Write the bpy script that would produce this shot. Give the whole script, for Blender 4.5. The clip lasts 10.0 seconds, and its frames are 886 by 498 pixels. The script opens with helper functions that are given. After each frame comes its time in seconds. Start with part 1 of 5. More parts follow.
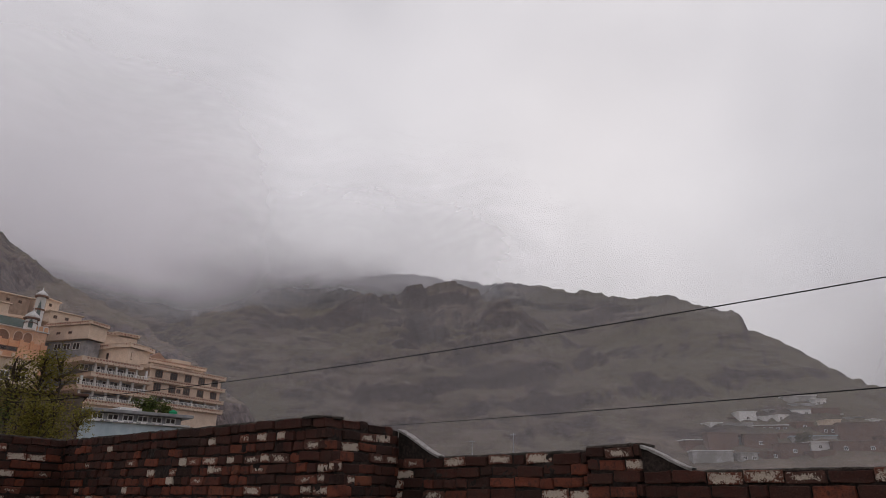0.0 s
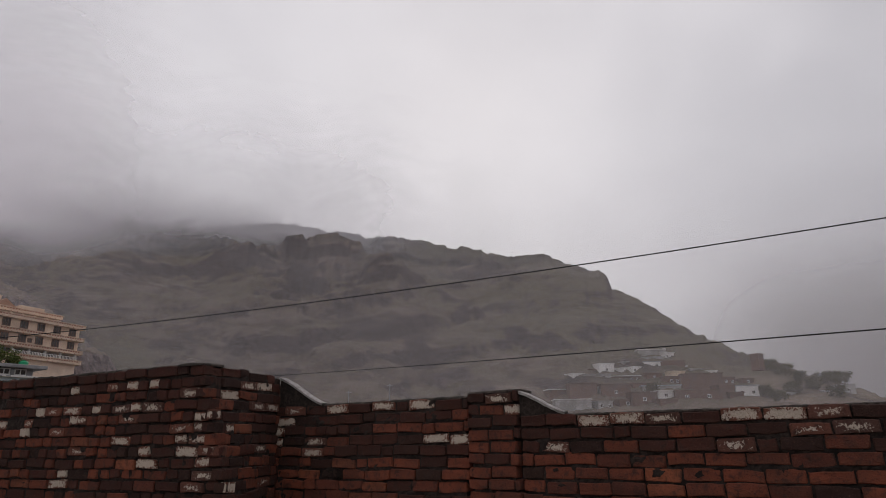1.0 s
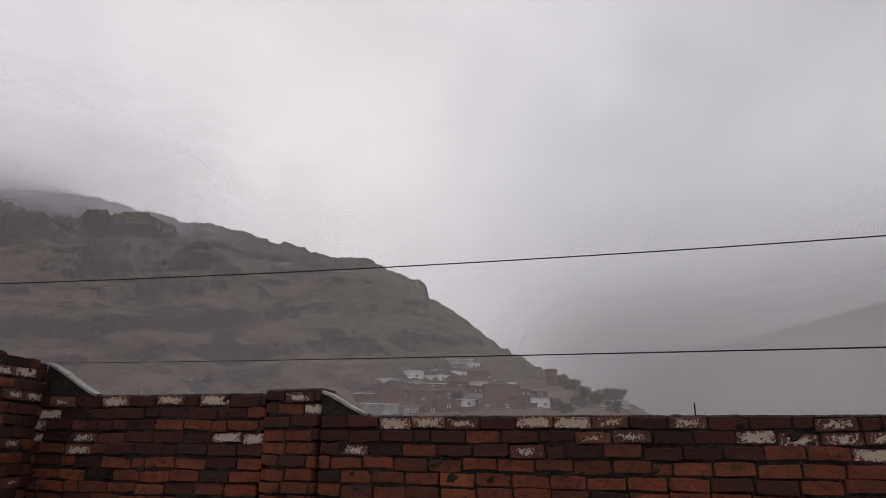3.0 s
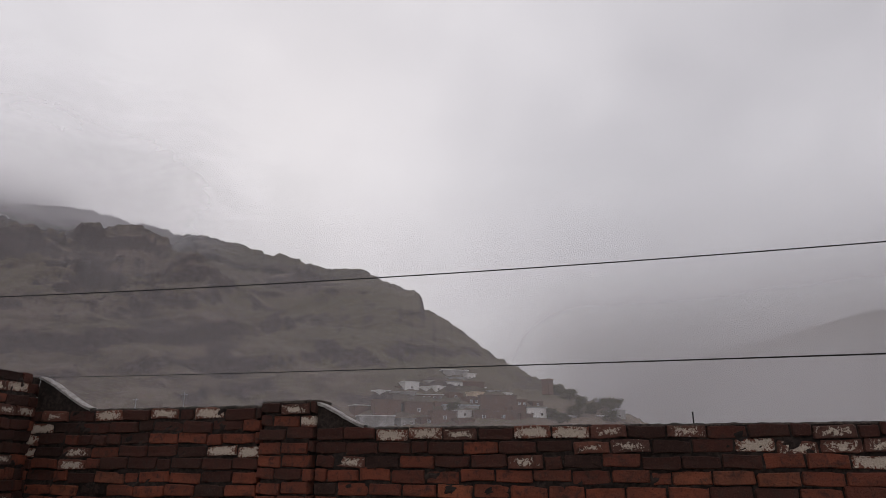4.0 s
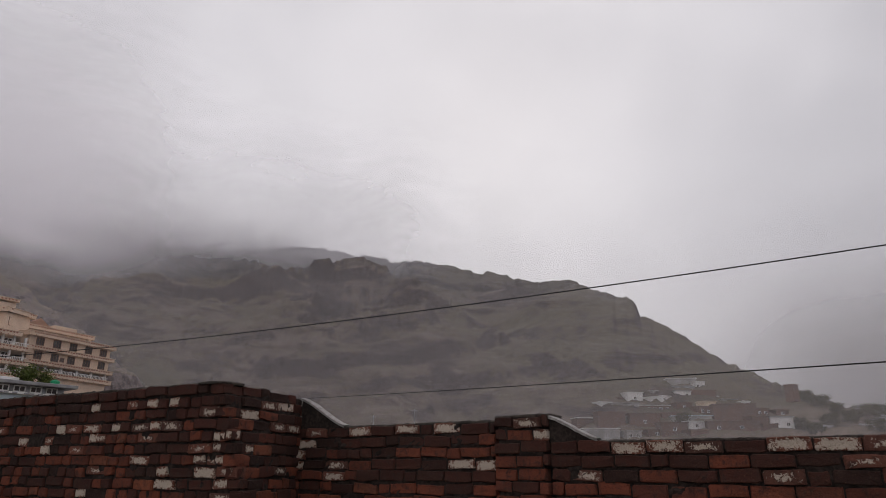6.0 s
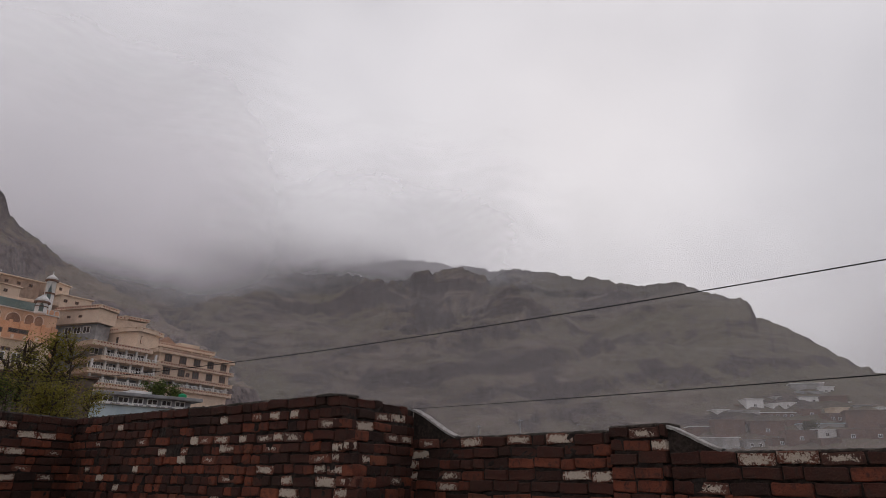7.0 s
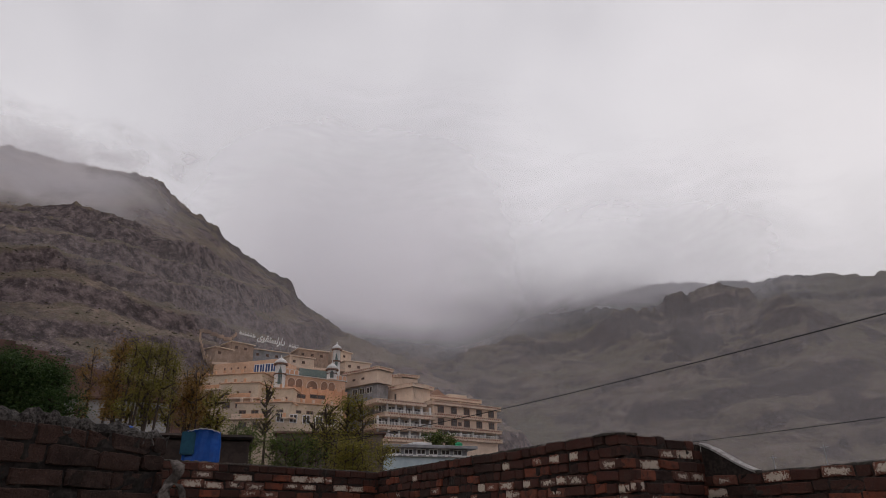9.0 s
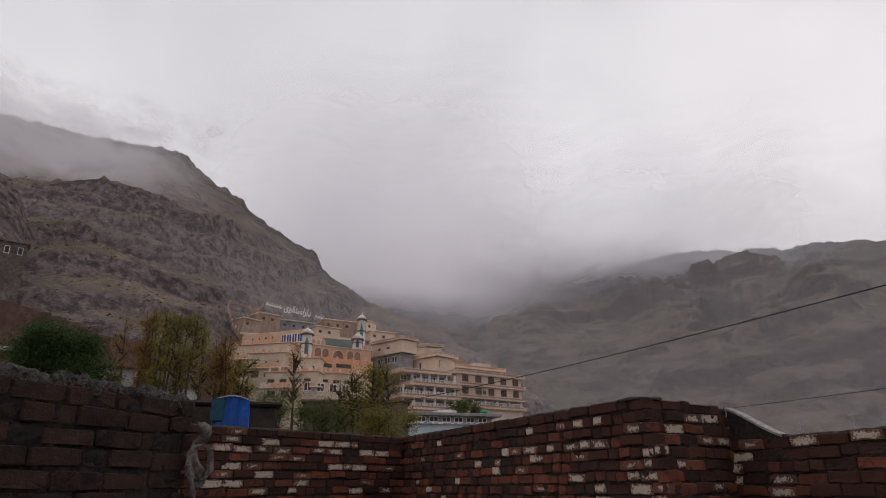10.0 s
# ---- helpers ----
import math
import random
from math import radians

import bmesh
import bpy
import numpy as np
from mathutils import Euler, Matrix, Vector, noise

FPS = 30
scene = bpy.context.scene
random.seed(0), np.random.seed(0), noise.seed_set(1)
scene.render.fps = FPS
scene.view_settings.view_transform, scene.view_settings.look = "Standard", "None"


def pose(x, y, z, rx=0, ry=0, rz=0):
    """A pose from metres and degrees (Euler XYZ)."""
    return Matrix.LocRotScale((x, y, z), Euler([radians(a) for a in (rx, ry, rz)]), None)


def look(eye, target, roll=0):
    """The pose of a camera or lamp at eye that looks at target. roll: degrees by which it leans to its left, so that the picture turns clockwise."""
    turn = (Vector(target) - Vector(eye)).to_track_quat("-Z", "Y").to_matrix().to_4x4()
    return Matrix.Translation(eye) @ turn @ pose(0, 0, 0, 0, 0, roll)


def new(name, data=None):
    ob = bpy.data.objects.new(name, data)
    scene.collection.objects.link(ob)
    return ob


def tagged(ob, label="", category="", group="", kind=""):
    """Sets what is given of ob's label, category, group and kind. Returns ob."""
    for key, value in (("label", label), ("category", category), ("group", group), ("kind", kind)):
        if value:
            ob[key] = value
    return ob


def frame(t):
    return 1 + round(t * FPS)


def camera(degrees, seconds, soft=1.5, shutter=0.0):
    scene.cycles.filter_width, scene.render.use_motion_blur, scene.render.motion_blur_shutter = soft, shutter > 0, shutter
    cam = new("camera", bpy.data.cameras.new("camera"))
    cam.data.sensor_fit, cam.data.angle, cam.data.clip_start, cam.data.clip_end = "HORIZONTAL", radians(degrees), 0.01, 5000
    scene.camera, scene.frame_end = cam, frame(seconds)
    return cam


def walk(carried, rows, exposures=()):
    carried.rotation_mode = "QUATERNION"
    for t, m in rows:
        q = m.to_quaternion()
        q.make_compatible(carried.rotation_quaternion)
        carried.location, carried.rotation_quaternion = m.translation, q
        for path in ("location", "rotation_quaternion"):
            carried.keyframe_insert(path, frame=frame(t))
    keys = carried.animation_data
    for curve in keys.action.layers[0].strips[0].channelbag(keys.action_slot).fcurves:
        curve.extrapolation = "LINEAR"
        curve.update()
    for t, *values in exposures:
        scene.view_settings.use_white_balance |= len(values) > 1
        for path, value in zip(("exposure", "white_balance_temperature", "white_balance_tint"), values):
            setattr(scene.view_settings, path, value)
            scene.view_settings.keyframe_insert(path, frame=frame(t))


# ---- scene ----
cam = camera(68.72, 10.0, soft=0.7)
PATH = [
    (0.0, pose(0.058, -0.133, 1.576, 110.74, -0.15, -0.42)),
    (0.5, pose(0.035, -0.110, 1.567, 109.21, -0.05, -4.69)),
    (1.0, pose(-0.003, -0.099, 1.553, 106.57, 0.92, -10.93)),
    (1.5, pose(0.002, -0.065, 1.549, 106.75, 0.14, -16.97)),
    (2.0, pose(0.055, -0.000, 1.536, 107.22, -1.92, -22.48)),
    (2.5, pose(0.084, 0.032, 1.547, 106.62, -1.30, -26.62)),
    (4.0, pose(0.085, 0.061, 1.544, 107.70, 0.06, -27.71)),
    (4.5, pose(0.092, 0.071, 1.545, 108.10, 0.57, -23.01)),
    (5.0, pose(0.078, 0.065, 1.547, 108.65, 0.61, -19.36)),
    (5.5, pose(0.048, 0.061, 1.541, 108.51, 0.16, -14.24)),
    (7.0, pose(-0.025, 0.046, 1.546, 109.52, -0.57, 0.11)),
    (7.5, pose(-0.045, 0.029, 1.547, 110.43, -0.60, 3.77)),
    (8.0, pose(-0.062, 0.019, 1.549, 111.02, -0.78, 8.46)),
    (8.5, pose(-0.084, 0.028, 1.554, 112.67, -0.72, 15.51)),
    (9.0, pose(-0.085, 0.039, 1.556, 112.86, 0.75, 23.09)),
    (9.5, pose(-0.088, 0.049, 1.552, 112.50, 1.36, 25.22)),
    (10.0, pose(-0.090, 0.081, 1.533, 110.26, 0.52, 25.21)),
]
EXPOSURES = [(0.0, -0.08), (0.5, -0.12), (1.5, -0.05), (2.5, -0.03), (5.0, -0.04), (7.5, -0.07), (9.0, -0.08), (9.5, -0.02), (10.0, 0.06)]
walk(cam, PATH, EXPOSURES)

# ---------------------------------------------------------------- light
EYE = Vector((0.0, 0.0, 1.55))
SUN_AZ, SUN_EL = 14.0, 30.0


def toward(az, el=0.0):
    a, e = radians(az), radians(el)
    return Vector((math.sin(a) * math.cos(e), math.cos(a) * math.cos(e), math.sin(e)))


def spot(az, dist, el=None, z=0.0):
    """A place at a compass angle and plan distance from the roof; its height by elevation angle or as given."""
    h = 1.55 + dist * math.tan(radians(el)) if el is not None else z
    return Vector((math.sin(radians(az)) * dist, math.cos(radians(az)) * dist, h))


class Nodes:
    def __init__(self, tree):
        self.t = tree
        tree.nodes.clear()

    def add(self, kind, inputs=(), operation="", use_clamp=False, blend_type=""):
        n = self.t.nodes.new(kind)
        if operation:
            n.operation = operation
        if use_clamp:
            n.use_clamp = True
        if blend_type:
            n.data_type, n.blend_type = "RGBA", blend_type
        for k, v in dict(inputs).items():
            if isinstance(v, bpy.types.NodeSocket):
                self.t.links.new(v, n.inputs[k])
            else:
                n.inputs[k].default_value = v
        return n

    def math(self, op, a, b=0.0, clamp=False):
        return self.add("ShaderNodeMath", {0: a, 1: b}, operation=op, use_clamp=clamp).outputs[0]

    def ramp(self, fac, stops):
        n = self.add("ShaderNodeValToRGB", {0: fac})
        e = n.color_ramp.elements
        while len(e) < len(stops):
            e.new(0.5)
        for el, (p, c) in zip(e, stops):
            el.position = p
            el.color = (*c, 1) if len(c) == 3 else c
        return n.outputs[0]

    def noise(self, vec, scale, detail=4.0, rough=0.55, dist=0.0):
        return self.add("ShaderNodeTexNoise", {"Vector": vec, "Scale": scale, "Detail": detail, "Roughness": rough, "Distortion": dist}).outputs[0]

    def mix(self, fac, a, b, blend="MIX"):
        n = self.add("ShaderNodeMix", blend_type=blend)
        for i, v in ((0, fac), (6, a), (7, b)):
            if isinstance(v, bpy.types.NodeSocket):
                self.t.links.new(v, n.inputs[i])
            else:
                n.inputs[i].default_value = v if i == 0 else (*v, 1)
        return n.outputs[2]

    def map(self, v, a, b, c=0.0, d=1.0, smooth=True):
        n = self.add("ShaderNodeMapRange", {"Value": v, "From Min": a, "From Max": b, "To Min": c, "To Max": d})
        n.interpolation_type = "SMOOTHSTEP" if smooth else "LINEAR"
        return n.outputs[0]


def make_world():
    w = bpy.data.worlds.new("overcast_sky")
    scene.world = w
    w.use_nodes = True
    n = Nodes(w.node_tree)
    d = n.add("ShaderNodeTexCoord").outputs["Generated"]
    sky = n.add("ShaderNodeTexSky")
    sky.sky_type, sky.sun_disc, sky.sun_elevation, sky.sun_rotation = "NISHITA", False, radians(SUN_EL), radians(SUN_AZ)
    base = n.mix(1.0, sky.outputs[0], (0.06, 0.06, 0.06), "MULTIPLY")
    sun = n.add("ShaderNodeVectorMath", {0: d, 1: tuple(toward(SUN_AZ, SUN_EL))}, operation="DOT_PRODUCT").outputs["Value"]
    glow = n.math("ADD", n.map(sun, 0.55, 1.0), n.map(sun, 0.92, 1.0, 0.0, 1.1))
    z = n.add("ShaderNodeSeparateXYZ", {0: d}).outputs[2]
    wx = n.add("ShaderNodeSeparateXYZ", {0: d}).outputs[0]
    high = n.map(z, 0.0, 0.42, n.map(wx, 0.42, 0.82, 0.9, 0.3), 1.0)
    stretch = n.add("ShaderNodeMapping", {"Vector": d, "Scale": (1.0, 1.0, 1.25)}).outputs[0]
    big = n.noise(stretch, 2.1, 5.0, 0.5, 0.4)
    fine = n.noise(stretch, 6.0, 5.0, 0.55, 0.6)
    billow = n.math("ADD", n.map(big, 0.3, 0.7, -0.075, 0.075), n.map(fine, 0.3, 0.7, -0.02, 0.02))
    billow = n.math("ADD", billow, n.math("ADD", n.map(wx, -0.95, -0.4, 0.15, 0.0), n.map(wx, 0.1, 0.8, 0.0, -0.06)))
    level = n.math("ADD", n.math("MULTIPLY", high, n.math("ADD", n.math("MULTIPLY", glow, 0.07), 0.66)), billow)
    cloud = n.mix(1.0, n.mix(level, (0.92, 0.91, 1.0), (1.0, 0.965, 0.985)), (1, 1, 1), "MULTIPLY")
    lit = n.add("ShaderNodeVectorMath", {0: cloud, "Scale": level}, operation="SCALE").outputs[0]
    n.add("ShaderNodeOutputWorld", {"Surface": n.add("ShaderNodeBackground", {"Color": n.mix(0.93, base, lit), "Strength": 1.11}).outputs[0]})


make_world()
sun = new("sun", bpy.data.lights.new("sun", "SUN"))
sun.data.energy, sun.data.angle, sun.data.color = 0.5, radians(30), (1.0, 0.96, 0.92)
sun.matrix_world = look(toward(SUN_AZ, SUN_EL) * 60, (0, 0, 0))


# ---------------------------------------------------------------- materials
def material(name):
    m = bpy.data.materials.new(name)
    m.use_nodes = True
    return m, Nodes(m.node_tree)


def finish(n, color, rough=0.9, height=None, strength=0.4, dist=0.01, metal=0.0):
    ins = {"Base Color": color, "Roughness": rough, "Metallic": metal, "Specular IOR Level": 0.25}
    if height is not None:
        ins["Normal"] = n.add("ShaderNodeBump", {"Height": height, "Strength": strength, "Distance": dist}).outputs[0]
    b = n.add("ShaderNodeBsdfPrincipled", ins)
    n.add("ShaderNodeOutputMaterial", {"Surface": b.outputs[0]})


def brick_material(name, c1, c2, c3, lime=False, soot=0.0):
    """Handmade fired brick: tone per brick, mottling, soot, and ragged old limewash on its face."""
    m, n = material(name)
    co = n.add("ShaderNodeTexCoord").outputs["Object"]
    wp = n.add("ShaderNodeNewGeometry").outputs["Position"]
    rnd = n.add("ShaderNodeObjectInfo").outputs["Random"]
    tone = n.ramp(rnd, [(0.0, c1), (0.35, c2), (0.7, c3), (1.0, c2)])
    grain = n.noise(wp, 110.0, 6.0, 0.68)
    blot = n.noise(wp, 19.0, 6.0, 0.62, 0.5)
    wide = n.noise(wp, 3.2, 4.0, 0.55, 0.3)
    col = n.mix(n.map(blot, 0.46 - soot, 0.72 - soot, 0.0, 0.85), tone, (0.05, 0.03, 0.024))
    col = n.mix(n.map(wide, 0.42, 0.7, 0.0, 0.5), col, (0.06, 0.032, 0.024))
    col = n.mix(n.map(grain, 0.54, 0.74, 0.0, 0.28), col, (0.26, 0.14, 0.10))
    col = n.mix(n.map(grain, 0.48, 0.3, 0.0, 0.6), col, (0.025, 0.016, 0.013))
    if lime:
        s = n.add("ShaderNodeSeparateXYZ", {0: co})
        edge = n.math("MAXIMUM", n.math("MULTIPLY", n.math("ABSOLUTE", s.outputs[0]), 7.2), n.math("MULTIPLY", n.math("ABSOLUTE", s.outputs[2]), 24.0))
        ragged = n.math("ADD", edge, n.math("MULTIPLY", n.math("SUBTRACT", n.noise(wp, 44.0, 6.0, 0.72, 0.8), 0.5), 2.9))
        left = n.math("ADD", ragged, n.map(rnd, 0.0, 1.0, -0.05, 0.55, False))
        cover = n.map(left, 0.6, 0.8, 0.92, 0.0)
        col = n.mix(cover, col, n.mix(n.map(grain, 0.2, 0.75), (0.40, 0.33, 0.26), (0.66, 0.57, 0.47)))
    finish(n, col, 0.93, n.math("ADD", grain, n.math("MULTIPLY", blot, 2.0)), 0.85, 0.008)
    return m


def rough_material(name, c1, c2, scale, c3=None, bump=0.5, dist=0.01, rough=0.92, patch=2.0):
    m, n = material(name)
    wp = n.add("ShaderNodeNewGeometry").outputs["Position"]
    a = n.noise(wp, scale, 6.0, 0.62, 0.2)
    b = n.noise(wp, scale / 7, 4.0, 0.55, 0.5)
    col = n.mix(n.map(a, 0.35, 0.65), c1, c2)
    col = n.mix(n.map(b, 0.48, 0.66, 0.0, 0.75), col, c3 or c1)
    finish(n, col, rough, a, bump, dist)
    return m


BRICK_RED = brick_material("brick_red", (0.17, 0.05, 0.029), (0.225, 0.064, 0.035), (0.11, 0.037, 0.025))
BRICK_DARK = brick_material("brick_weathered", (0.052, 0.021, 0.016), (0.085, 0.03, 0.021), (0.03, 0.016, 0.013))
BRICK_ORANGE = brick_material("brick_orange", (0.30, 0.095, 0.048), (0.26, 0.083, 0.044), (0.21, 0.073, 0.042))
BRICK_LIME = brick_material("brick_limewashed", (0.16, 0.06, 0.04), (0.2, 0.075, 0.05), (0.10, 0.05, 0.04), True)
# soot on the near wall; elsewhere the dark of holes, painted on bricks
BRICK_SOOT_AND_HOLE = brick_material("brick_soot_and_hole", (0.019, 0.0105, 0.0085), (0.046, 0.023, 0.017), (0.012, 0.0075, 0.0065), soot=0.05)
MORTAR = rough_material("old_mortar", (0.018, 0.013, 0.011), (0.048, 0.035, 0.029), 40.0, (0.016, 0.012, 0.011))
CEMENT = rough_material("pale_cement", (0.26, 0.24, 0.225), (0.42, 0.40, 0.38), 30.0, (0.15, 0.14, 0.13))
CRUMBLED = rough_material("crumbled_cement", (0.018, 0.015, 0.013), (0.115, 0.1, 0.092), 55.0, (0.025, 0.021, 0.019), 1.0, 0.03)
SOOT_MORTAR = rough_material("sooty_mortar", (0.012, 0.010, 0.009), (0.032, 0.025, 0.022), 40.0, (0.015, 0.012, 0.011))
COPING = rough_material("mossy_coping", (0.022, 0.017, 0.014), (0.085, 0.066, 0.055), 45.0, (0.03, 0.028, 0.022))
ROOF_FLOOR = rough_material("roof_concrete", (0.25, 0.23, 0.21), (0.34, 0.32, 0.3), 12.0)
CABLE = rough_material("black_cable", (0.012, 0.012, 0.012), (0.02, 0.02, 0.02), 30.0)
PLASTER_PEACH = rough_material("peach_paint", (0.64, 0.41, 0.27), (0.72, 0.48, 0.33), 1.2, (0.52, 0.33, 0.22), 0.1)
PLASTER_GREY = rough_material("grey_render", (0.34, 0.33, 0.32), (0.45, 0.44, 0.43), 0.8, (0.24, 0.23, 0.22), 0.1)


def terrain_material():
    m, n = material("scrub_hillside")
    g = n.add("ShaderNodeNewGeometry")
    wp = g.outputs["Position"]
    up = n.add("ShaderNodeSeparateXYZ", {0: g.outputs["Normal"]}).outputs[2]
    fine = n.noise(wp, 0.35, 8.0, 0.68)
    mid = n.noise(wp, 0.05, 6.0, 0.6, 0.6)
    big = n.noise(wp, 0.008, 4.0, 0.5, 0.4)
    patch = n.noise(wp, 0.022, 6.0, 0.65, 0.8)
    speck = n.noise(wp, 1.3, 5.0, 0.7)
    xyz = n.add("ShaderNodeSeparateXYZ", {0: wp})
    dip = n.math("ADD", n.math("SUBTRACT", n.math("DIVIDE", xyz.outputs[2], 2.4), n.math("DIVIDE", xyz.outputs[0], 22.0)), n.math("MULTIPLY", mid, 14.0))
    bed = n.math("MULTIPLY", n.map(n.math("SINE", dip), -0.2, 0.9), n.map(patch, 0.4, 0.6))
    grassy = n.math("MULTIPLY", n.map(xyz.outputs[1], 200.0, 380.0), n.map(n.math("ADD", n.math("MULTIPLY", xyz.outputs[0], 0.0011), big), 0.46, 0.72))
    soil = n.mix(n.map(mid, 0.35, 0.65), (0.27, 0.193, 0.155), (0.42, 0.31, 0.245))
    soil = n.mix(n.map(xyz.outputs[1], 200.0, 380.0), soil, n.mix(n.map(mid, 0.35, 0.65), (0.07, 0.053, 0.051), (0.20, 0.15, 0.135)))
    scrub = n.mix(n.map(fine, 0.3, 0.7), (0.085, 0.073, 0.048), (0.18, 0.153, 0.098))
    grass = n.mix(n.map(fine, 0.3, 0.7), (0.07, 0.062, 0.042), (0.158, 0.138, 0.094))
    rock = n.mix(n.map(fine, 0.36, 0.64), (0.068, 0.049, 0.051), (0.28, 0.212, 0.205))
    rock = n.mix(n.map(xyz.outputs[1], 200.0, 380.0), rock, n.mix(n.map(fine, 0.36, 0.64), (0.05, 0.039, 0.041), (0.105, 0.082, 0.082)))
    col = n.mix(n.map(n.math("ADD", n.math("MULTIPLY", fine, 0.6), n.math("MULTIPLY", big, 0.5)), 0.40, 0.68), soil, scrub)
    col = n.mix(n.math("MULTIPLY", grassy, n.map(mid, 0.25, 0.6, 0.95, 0.5)), col, grass)
    steep = n.math("ADD", up, n.map(patch, 0.35, 0.65, 0.13, -0.17))
    col = n.mix(n.map(steep, 0.62, 0.82, 1.0, 0.0), col, rock)
    col = n.mix(n.math("MULTIPLY", bed, 0.2), col, (0.05, 0.04, 0.038))
    col = n.mix(n.map(patch, 0.52, 0.66, 0.0, 0.45), col, (0.055, 0.043, 0.042))
    col = n.mix(n.map(speck, 0.35, 0.6, 0.4, 0.0), col, (0.04, 0.034, 0.024))
    stones = n.map(n.noise(wp, 0.7, 4.0, 0.75), 0.61, 0.69)
    col = n.mix(n.math("MULTIPLY", stones, 0.55), col, (0.38, 0.32, 0.285))
    crag = n.noise(wp, 0.03, 8.0, 0.72, 0.5)
    col = n.mix(n.map(crag, 0.56, 0.64, 0.0, 0.3), col, (0.055, 0.043, 0.04))
    finish(n, col, 0.95, n.math("ADD", n.math("ADD", fine, n.math("MULTIPLY", mid, 1.2)), n.math("MULTIPLY", crag, 2.0)), 0.9, 2.0)
    return m


TERRAIN = terrain_material()


def mesh(name, bm, mat, parent=None, smooth=False):
    me = bpy.data.meshes.new(name)
    bm.normal_update()
    bm.to_mesh(me)
    bm.free()
    if smooth:
        me.shade_smooth()
    me.materials.append(mat)
    ob = new(name, me)
    if parent:
        ob.parent = parent
    return ob


def part(name, bm, mat, parent, label=""):
    ob = mesh(name, bm, mat, parent)
    return tagged(ob, label) if label else ob


def box_into(bm, lo, hi, m=None):
    vs = [bm.verts.new((m @ Vector(c)) if m else c) for c in ((x, y, z) for z in (lo[2], hi[2]) for y in (lo[1], hi[1]) for x in (lo[0], hi[0]))]
    for f in ((0, 2, 3, 1), (4, 5, 7, 6), (0, 1, 5, 4), (2, 6, 7, 3), (0, 4, 6, 2), (1, 3, 7, 5)):
        bm.faces.new([vs[i] for i in f])


def box(name, lo, hi, mat, parent=None, m=None, bevel=0.0):
    bm = bmesh.new()
    box_into(bm, lo, hi, m)
    if bevel:
        bmesh.ops.bevel(bm, geom=bm.edges[:], offset=bevel, segments=1, affect="EDGES")
    return mesh(name, bm, mat, parent)


# ---------------------------------------------------------------- hills
def hash_grid(ix, iy, seed):
    h = (ix.astype(np.int64) * 374761393 + iy.astype(np.int64) * 668265263 + seed * 974711) & 0x7FFFFFFF
    h = ((h ^ (h >> 13)) * 1274126177) & 0x7FFFFFFF
    return ((h ^ (h >> 16)) & 0xFFFFF) / float(0xFFFFF)


def value_noise(x, y, seed):
    ix, iy = np.floor(x), np.floor(y)
    fx, fy = x - ix, y - iy
    fx, fy = fx * fx * fx * (fx * (fx * 6 - 15) + 10), fy * fy * fy * (fy * (fy * 6 - 15) + 10)
    a, b = hash_grid(ix, iy, seed), hash_grid(ix + 1, iy, seed)
    c, d = hash_grid(ix, iy + 1, seed), hash_grid(ix + 1, iy + 1, seed)
    return (a * (1 - fx) + b * fx) * (1 - fy) + (c * (1 - fx) + d * fx) * fy


def fbm(x, y, size, octaves, seed, ridged=False, gain=0.5):
    out, amp, total = np.zeros_like(x), 1.0, 0.0
    for o in range(octaves):
        k = 2.03 ** o / size
        v = value_noise(x * k + 17.3 * o, y * k - 9.1 * o, seed + o)
        out += amp * ((1 - np.abs(2 * v - 1)) if ridged else v)
        total += amp
        amp *= gain
    return out / total


def curve(az, stops):
    a = np.array(stops, float)
    return np.interp(az, a[:, 0], a[:, 1])


# crest lines fitted to the camera's view: compass and elevation angles from the roof
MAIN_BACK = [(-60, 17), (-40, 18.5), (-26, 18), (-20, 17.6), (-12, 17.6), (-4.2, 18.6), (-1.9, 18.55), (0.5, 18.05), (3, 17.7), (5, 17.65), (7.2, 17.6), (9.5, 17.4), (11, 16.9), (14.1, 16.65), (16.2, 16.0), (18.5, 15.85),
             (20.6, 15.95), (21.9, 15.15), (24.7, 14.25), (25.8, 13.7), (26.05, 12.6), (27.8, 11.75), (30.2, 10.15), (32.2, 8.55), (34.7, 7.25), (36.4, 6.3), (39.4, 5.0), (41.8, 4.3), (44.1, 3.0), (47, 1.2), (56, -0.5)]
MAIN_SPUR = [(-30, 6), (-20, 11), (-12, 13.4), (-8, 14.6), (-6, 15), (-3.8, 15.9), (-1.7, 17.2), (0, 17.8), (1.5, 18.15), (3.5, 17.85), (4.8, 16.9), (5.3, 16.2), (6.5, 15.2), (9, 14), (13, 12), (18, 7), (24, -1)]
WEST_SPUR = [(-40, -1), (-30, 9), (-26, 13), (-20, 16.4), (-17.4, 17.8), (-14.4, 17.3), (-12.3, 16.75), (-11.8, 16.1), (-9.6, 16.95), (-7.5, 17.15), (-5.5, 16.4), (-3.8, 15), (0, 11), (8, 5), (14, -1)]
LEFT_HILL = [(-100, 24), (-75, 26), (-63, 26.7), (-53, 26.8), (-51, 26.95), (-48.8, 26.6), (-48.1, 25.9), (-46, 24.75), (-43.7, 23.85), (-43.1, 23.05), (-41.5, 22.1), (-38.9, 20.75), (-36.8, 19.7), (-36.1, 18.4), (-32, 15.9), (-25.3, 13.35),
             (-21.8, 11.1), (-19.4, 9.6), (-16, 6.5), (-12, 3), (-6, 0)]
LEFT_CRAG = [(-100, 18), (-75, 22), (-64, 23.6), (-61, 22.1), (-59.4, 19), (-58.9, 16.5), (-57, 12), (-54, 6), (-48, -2)]
